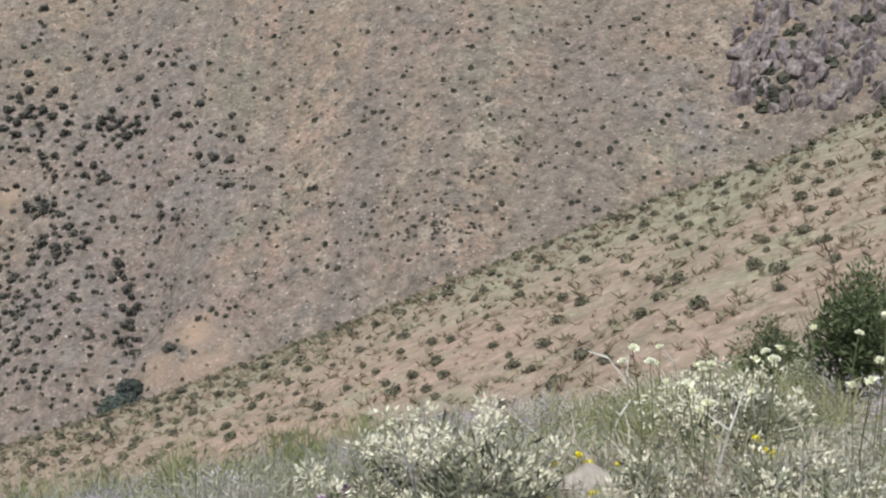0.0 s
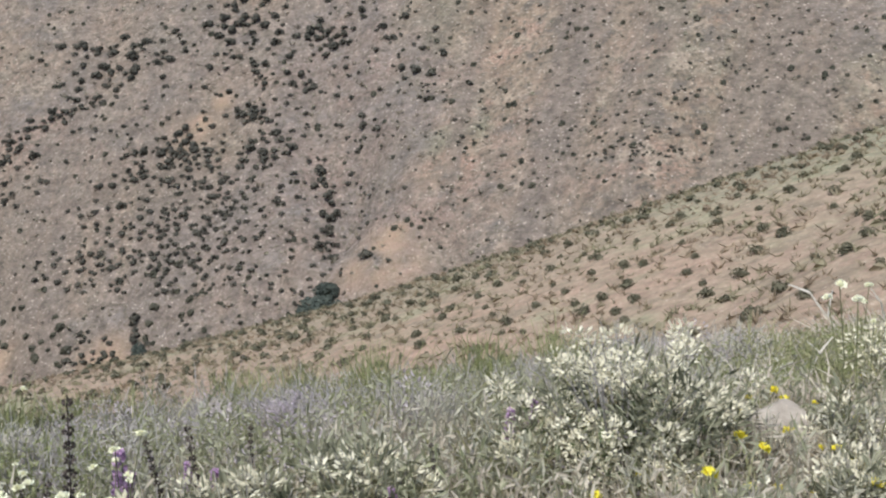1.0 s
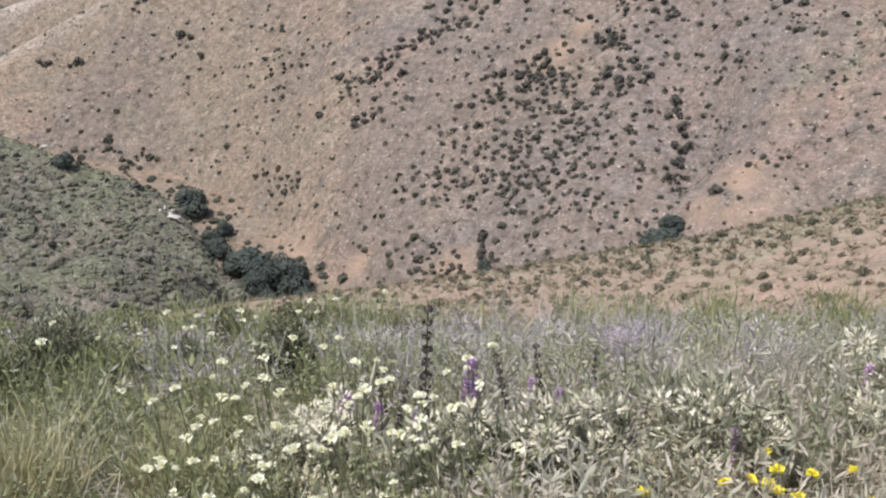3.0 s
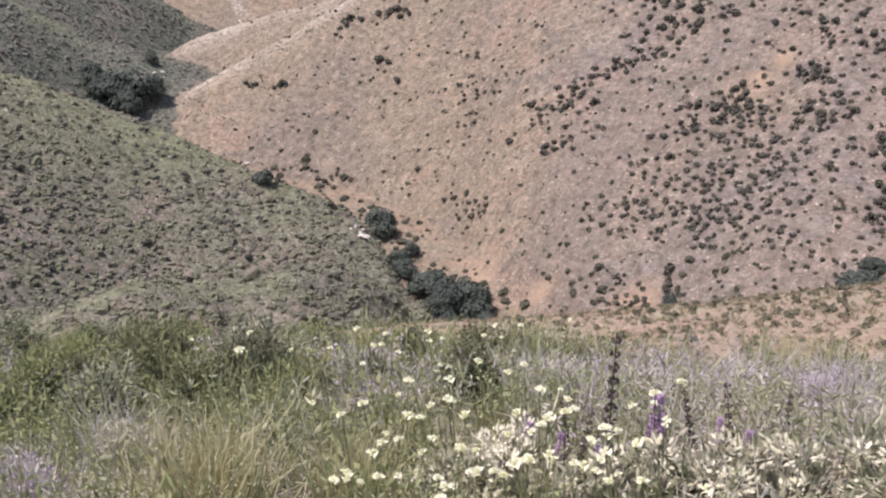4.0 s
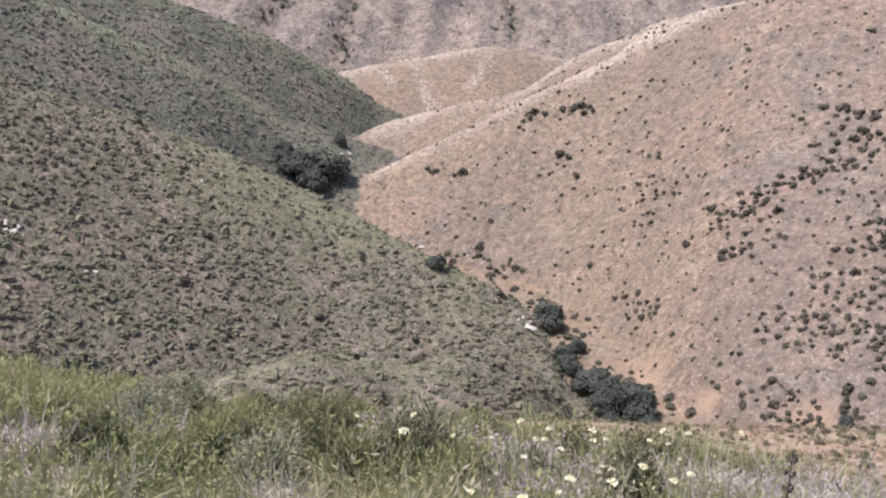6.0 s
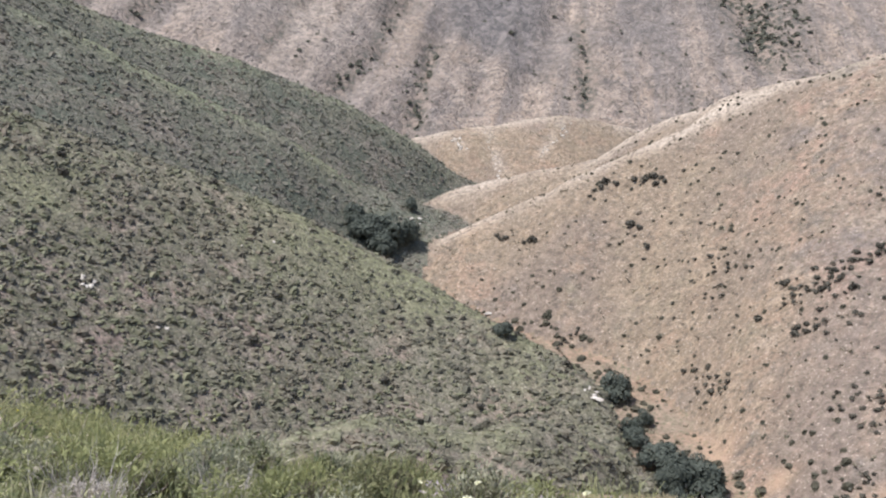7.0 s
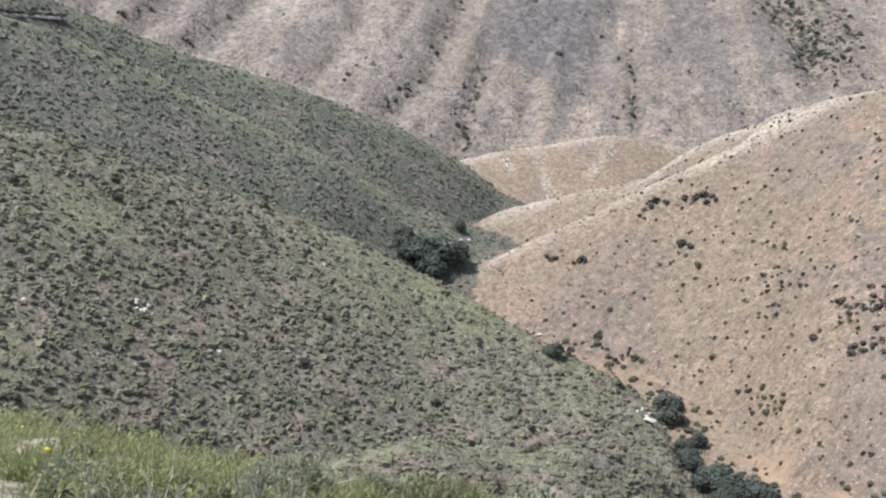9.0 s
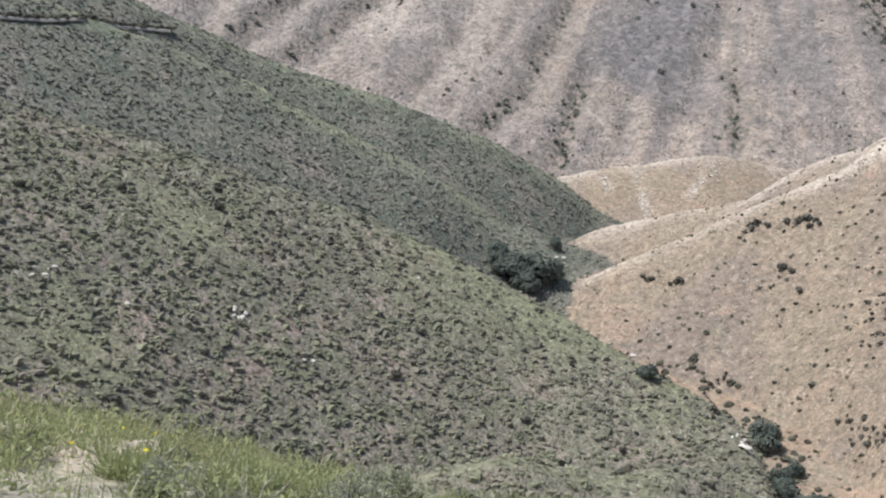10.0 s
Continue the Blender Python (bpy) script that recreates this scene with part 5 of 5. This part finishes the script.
def lupine():
    t = thing("lupine", (0, 0, 0), "purple lupine spike among dry grass", "flower", "purple lupines")
    h = 0.36
    part("stem", sticks(np.array([[0, 0, -0.02]]), np.array([[0.01, 0, h]]), 0.004, 0.002), M_STALK, t)
    n = 110
    z = rng.uniform(0.0, 1.0, n)
    q = rng.uniform(0, 6.28, n)
    d = np.stack([np.cos(q), np.sin(q), 0.3 + 0 * q], 1)
    w = 0.018 * (1.05 - z)[:, None]
    part("blossom", leaves(d * w + np.stack([0 * z, 0 * z, h * 0.55 + z * h * 0.48], 1), d, 0.02, 0.017, 0.3), M_LUPINE, t)
    part("leaves", leaves(rng.normal(size=(26, 3)) * [0.03, 0.03, 0.06] + [0, 0, 0.12], rng.normal(size=(26, 3)) + [0, 0, 0.2], 0.05, 0.012), M_HERB, t)
    return t


def seed_spike():
    t = thing("seed_spike", (0, 0, 0), "tall dry stalk with dark whorled seed heads", "dry stalk", "dark seed stalks")
    h = 0.62
    stalk = part("stalk", sticks(np.array([[0, 0, -0.02]]), np.array([[0.03, 0.01, h]]), 0.004, 0.002), M_SEED, t)
    for j in range(9):
        z = h * (0.36 + 0.075 * j)
        n = 34
        d = ball(n) * [1, 1, 0.55]
        part("seed_head", leaves(d * 0.008 + [0.03 * z / h, 0.01 * z / h, z], d, 0.019 - 0.001 * j, 0.011, 0.2), M_SEED, stalk)
    return t


def sow(model, places, low, high):
    for b, r in places:
        x, y = plan(b, r)
        lean = pose(0, 0, 0, float(rng.normal(0, 7)), float(rng.normal(0, 7)), float(rng.uniform(0, 360)))
        copy_thing(model, Matrix.Translation((float(x), float(y), height(x, y))) @ lean @ Matrix.Diagonal((*[float(rng.uniform(low, high))] * 3, 1)))


def sow_at(model, sights, low, high):
    model_at = [(b, float(near(b, e)[2][0])) for b, e in sights]
    sow(model, model_at[1:], low, high)
    x, y = plan(*model_at[0])
    model.location = (float(x), float(y), height(x, y))


def patch(n, b0, b1, r0, r1):
    return [(float(rng.uniform(b0, b1)), float(rng.uniform(r0, r1))) for _ in range(n)]


m = poppy()
sow(m, patch(16, -13, 4, 2.9, 4.4) + patch(6, 12, 20, 2.4, 2.8), 0.45, 0.78)
sow(m, patch(40, 0, 13, 2.5, 3.1), 0.5, 0.8)
sow(m, patch(30, -17, -4, 2.9, 5.0), 0.55, 0.9)
m.location = (*[float(q) for q in plan(-4, 3.2)], height(*plan(-4, 3.2)))
m = cream_flower()
sow(m, patch(70, 27, 46, 2.4, 3.3) + patch(30, 32, 53, 3.2, 5.4) + patch(5, 32, 44, 4.5, 6.0), 0.65, 1.1)
sow(m, patch(34, -24, -10, 3.6, 5.5), 0.9, 1.5)
m.location = (*[float(q) for q in plan(40, 4.4)], height(*plan(40, 4.4)))
sow_at(lupine(), [(27.6, -30.4), (26.8, -30.0), (35.5, -29.6), (24.1, -29.2), (12.4, -31.5), (22.9, -30.6), (30.5, -31.5), (5.5, -27.0), (6.9, -28.0), (28.3, -30.0), (18.5, -30.5), (33.0, -31.0)], 0.5, 0.8)
sow_at(seed_spike(), [(30.4, -31.0), (23.2, -30.6), (32.6, -31.6), (25.1, -30.0), (32.2, -29.5), (10.2, -30.5), (21.0, -29.0)], 0.5, 0.68)


# ---- stone, dead wood, gravel by the stream ----
def stone(name, at, size, mat, label, category, group="", corners=22):
    """An angular, slightly worn block."""
    bm = bmesh.new()
    for q in ball(corners) * rng.uniform(0.75, 1.1, (corners, 1)):
        bm.verts.new([float(q[k]) * size[k] for k in range(3)])
    hull = bmesh.ops.convex_hull(bm, input=bm.verts)
    bmesh.ops.delete(bm, geom=[g for g in hull["geom_interior"] if isinstance(g, bmesh.types.BMVert)], context="VERTS")
    bmesh.ops.bevel(bm, geom=bm.edges[:], offset=0.06 * min(size), segments=1, affect="EDGES")
    me = bpy.data.meshes.new(name)
    bm.to_mesh(me)
    bm.free()
    me.materials.append(mat)
    ob = new(name, me)
    ob.location = [float(q) for q in at]
    ob.rotation_euler = (0, 0, float(rng.uniform(0, 6)))
    return tagged(ob, label, category, group)


(p,), _, _ = near(-7.7, -26.0)
stone("stone", p + [0, 0, 0.05], (0.24, 0.18, 0.20), M_STONE, "pale brown rounded stone in the grass", "stone")
for b, e, tall, lean in ((-14.2, -24.5, 0.46, 0.10), (-12.3, -18.6, 0.34, -0.22), (-16.0, -21.5, 0.30, 0.18), (-8.8, -22.0, 0.26, 0.20), (11.0, -30.0, 0.30, -0.20)):
    (p,), _, _ = near(b, e)
    t = thing("dead_stalk", p, "bleached bent dead stalk standing in the herbs", "dead stalk", "bleached dead stalks")
    joints = np.array([[0, 0, -0.03], [0.25 * lean * tall, 0.02, 0.35 * tall], [0.8 * lean * tall, -0.01, 0.7 * tall], [1.9 * lean * tall, 0.02, tall]])
    stalk = part("stalk", sticks(joints[:-1], joints[1:], np.array([0.010, 0.009, 0.007]), np.array([0.009, 0.007, 0.003])), M_BLEACHED, t)
    part("twig", sticks(joints[2:3], joints[2:3] + [[-0.25 * tall, 0.05, 0.16 * tall]], 0.005, 0.002), M_BLEACHED, stalk)
(p,), _, _ = near(-10.5, -19.0)
t = thing("dead_branch", p, "bleached dead branch in the grass", "branch")
a = np.array([[0, 0, 0], [-0.15, 0, 0.15], [-0.15, 0, 0.15], [-0.3, 0.05, 0.34], [0.05, 0, 0.05]])
b = np.array([[-0.15, 0, 0.15], [-0.3, 0.05, 0.34], [-0.12, 0.1, 0.36], [-0.46, 0.1, 0.38], [0.32, 0.1, 0.07]])
part("limb", sticks(a, b, 0.012, 0.006), M_BLEACHED, t)
for b, e, w in ((43.4, -17.85, 2.3), (43.9, -17.6, 1.5), (49.3, -13.95, 1.5), (53.1, -9.5, 2.0), (53.4, -9.2, 1.6)):
    at, _, _ = sighted([b], [e], 150, 480)
    for _ in range(6):
        k = w * float(rng.uniform(0.22, 0.5))
        stone("gravel_bank", at[0] + np.array([*(rng.normal(size=2) * w * 0.55), 0.0]), (k, k * 0.8, k * 0.45), M_SAND, "pale gravel bank beside the stream", "gravel bank", "gravel banks", 14)
ob_ = rng.uniform(-23.5, -14.2, 330)
oe_ = np.clip(rng.uniform(-5.4, 2.6, 330), -5.4 + 0.25 * np.abs(ob_ + 17), 3)
at, _, _ = sighted(ob_, oe_, 130, 420)
for p in at:
    s = float(0.7 + 2.1 * rng.random() ** 1.7)
    stone("boulder", p, (s * float(rng.uniform(0.5, 1.0)), s * 0.8, s * float(rng.uniform(0.8, 1.7))), M_ROCK, "dark jagged weathered boulder of the outcrop", "boulder", "boulders of the outcrop", 11)
dark_at, _, _ = sighted(np.concatenate([rng.normal(-16.3, 0.5, 14), rng.uniform(-22, -15, 50)]), np.concatenate([rng.normal(-4.4, 0.4, 14), rng.uniform(-4.8, 2.2, 50)]), 130, 420)
stuff("outcrop_brush", spread(small, dark_at, rng.uniform(0.7, 1.7, len(dark_at))), M_SHRUB_STUFF, "dark green brush between the boulders", "shrub")
for b0, e0, b1, e1 in ((49.6, -4.7, 48.9, -7.0), (45.3, -4.1, 46.8, -5.8), (51.3, -5.0, 50.8, -5.6)):
    for q in np.linspace(0, 1, 20):
        at, _, _ = sighted([b0 + (b1 - b0) * q + rng.normal(0, 0.12)], [e0 + (e1 - e0) * q], 420, 560)
        if len(at):
            w = float(rng.uniform(0.5, 1.3))
            stone("pale_rock", at[0] - [0, 0, 0.15 * w], (w, w * 0.8, w * 0.5), M_SAND, "pale bare rock in an eroded gully", "rock", "pale rocks on the knoll", 12)
for b0, e0, n in ((69.6, -12.5, 9), (79.5, -9.8, 8), (70.2, -12.0, 4), (66.0, -14.6, 3), (61.5, -10.5, 3), (75.0, -11.5, 3)):
    at, _, _ = sighted(rng.normal(b0, 0.35, n), rng.normal(e0, 0.2, n), 110, 260)
    for p in at:
        w = float(rng.uniform(0.25, 0.75))
        stone("pale_rock", p, (w, w * 0.8, w * 0.7), M_SAND, "pale weathered rock among the hill scrub", "rock", "pale rocks on the green hill", 12)
# a bare patch of earth with small yellow flowers on the shoulder
M_EARTH = plain_material("bare_earth", (0.27, 0.225, 0.17), (0.38, 0.33, 0.26), 0.12)
(p,), _, _ = near(77.5, -19.2)
stone("bare_mound", p - [0, 0, 0.08], (0.9, 0.6, 0.12), M_EARTH, "low bare pale earth mound in the grass", "mound")
for b, e, w, h in ((74.0, -19.6, 6.0, 0.26), (81.0, -18.6, 7.0, 0.30), (70.5, -20.8, 4.0, 0.22)):
    leafy_bush(b, e, w, h, M_YELLOWGREEN, "low yellow-green bush on the shoulder", 600, 0.035)
m = poppy()
m.matrix_basis = placed(p + [0.3, 0.3, 0.0], 0.7)
sow(m, patch(14, 72, 84, 5.5, 9.0), 0.5, 0.9)
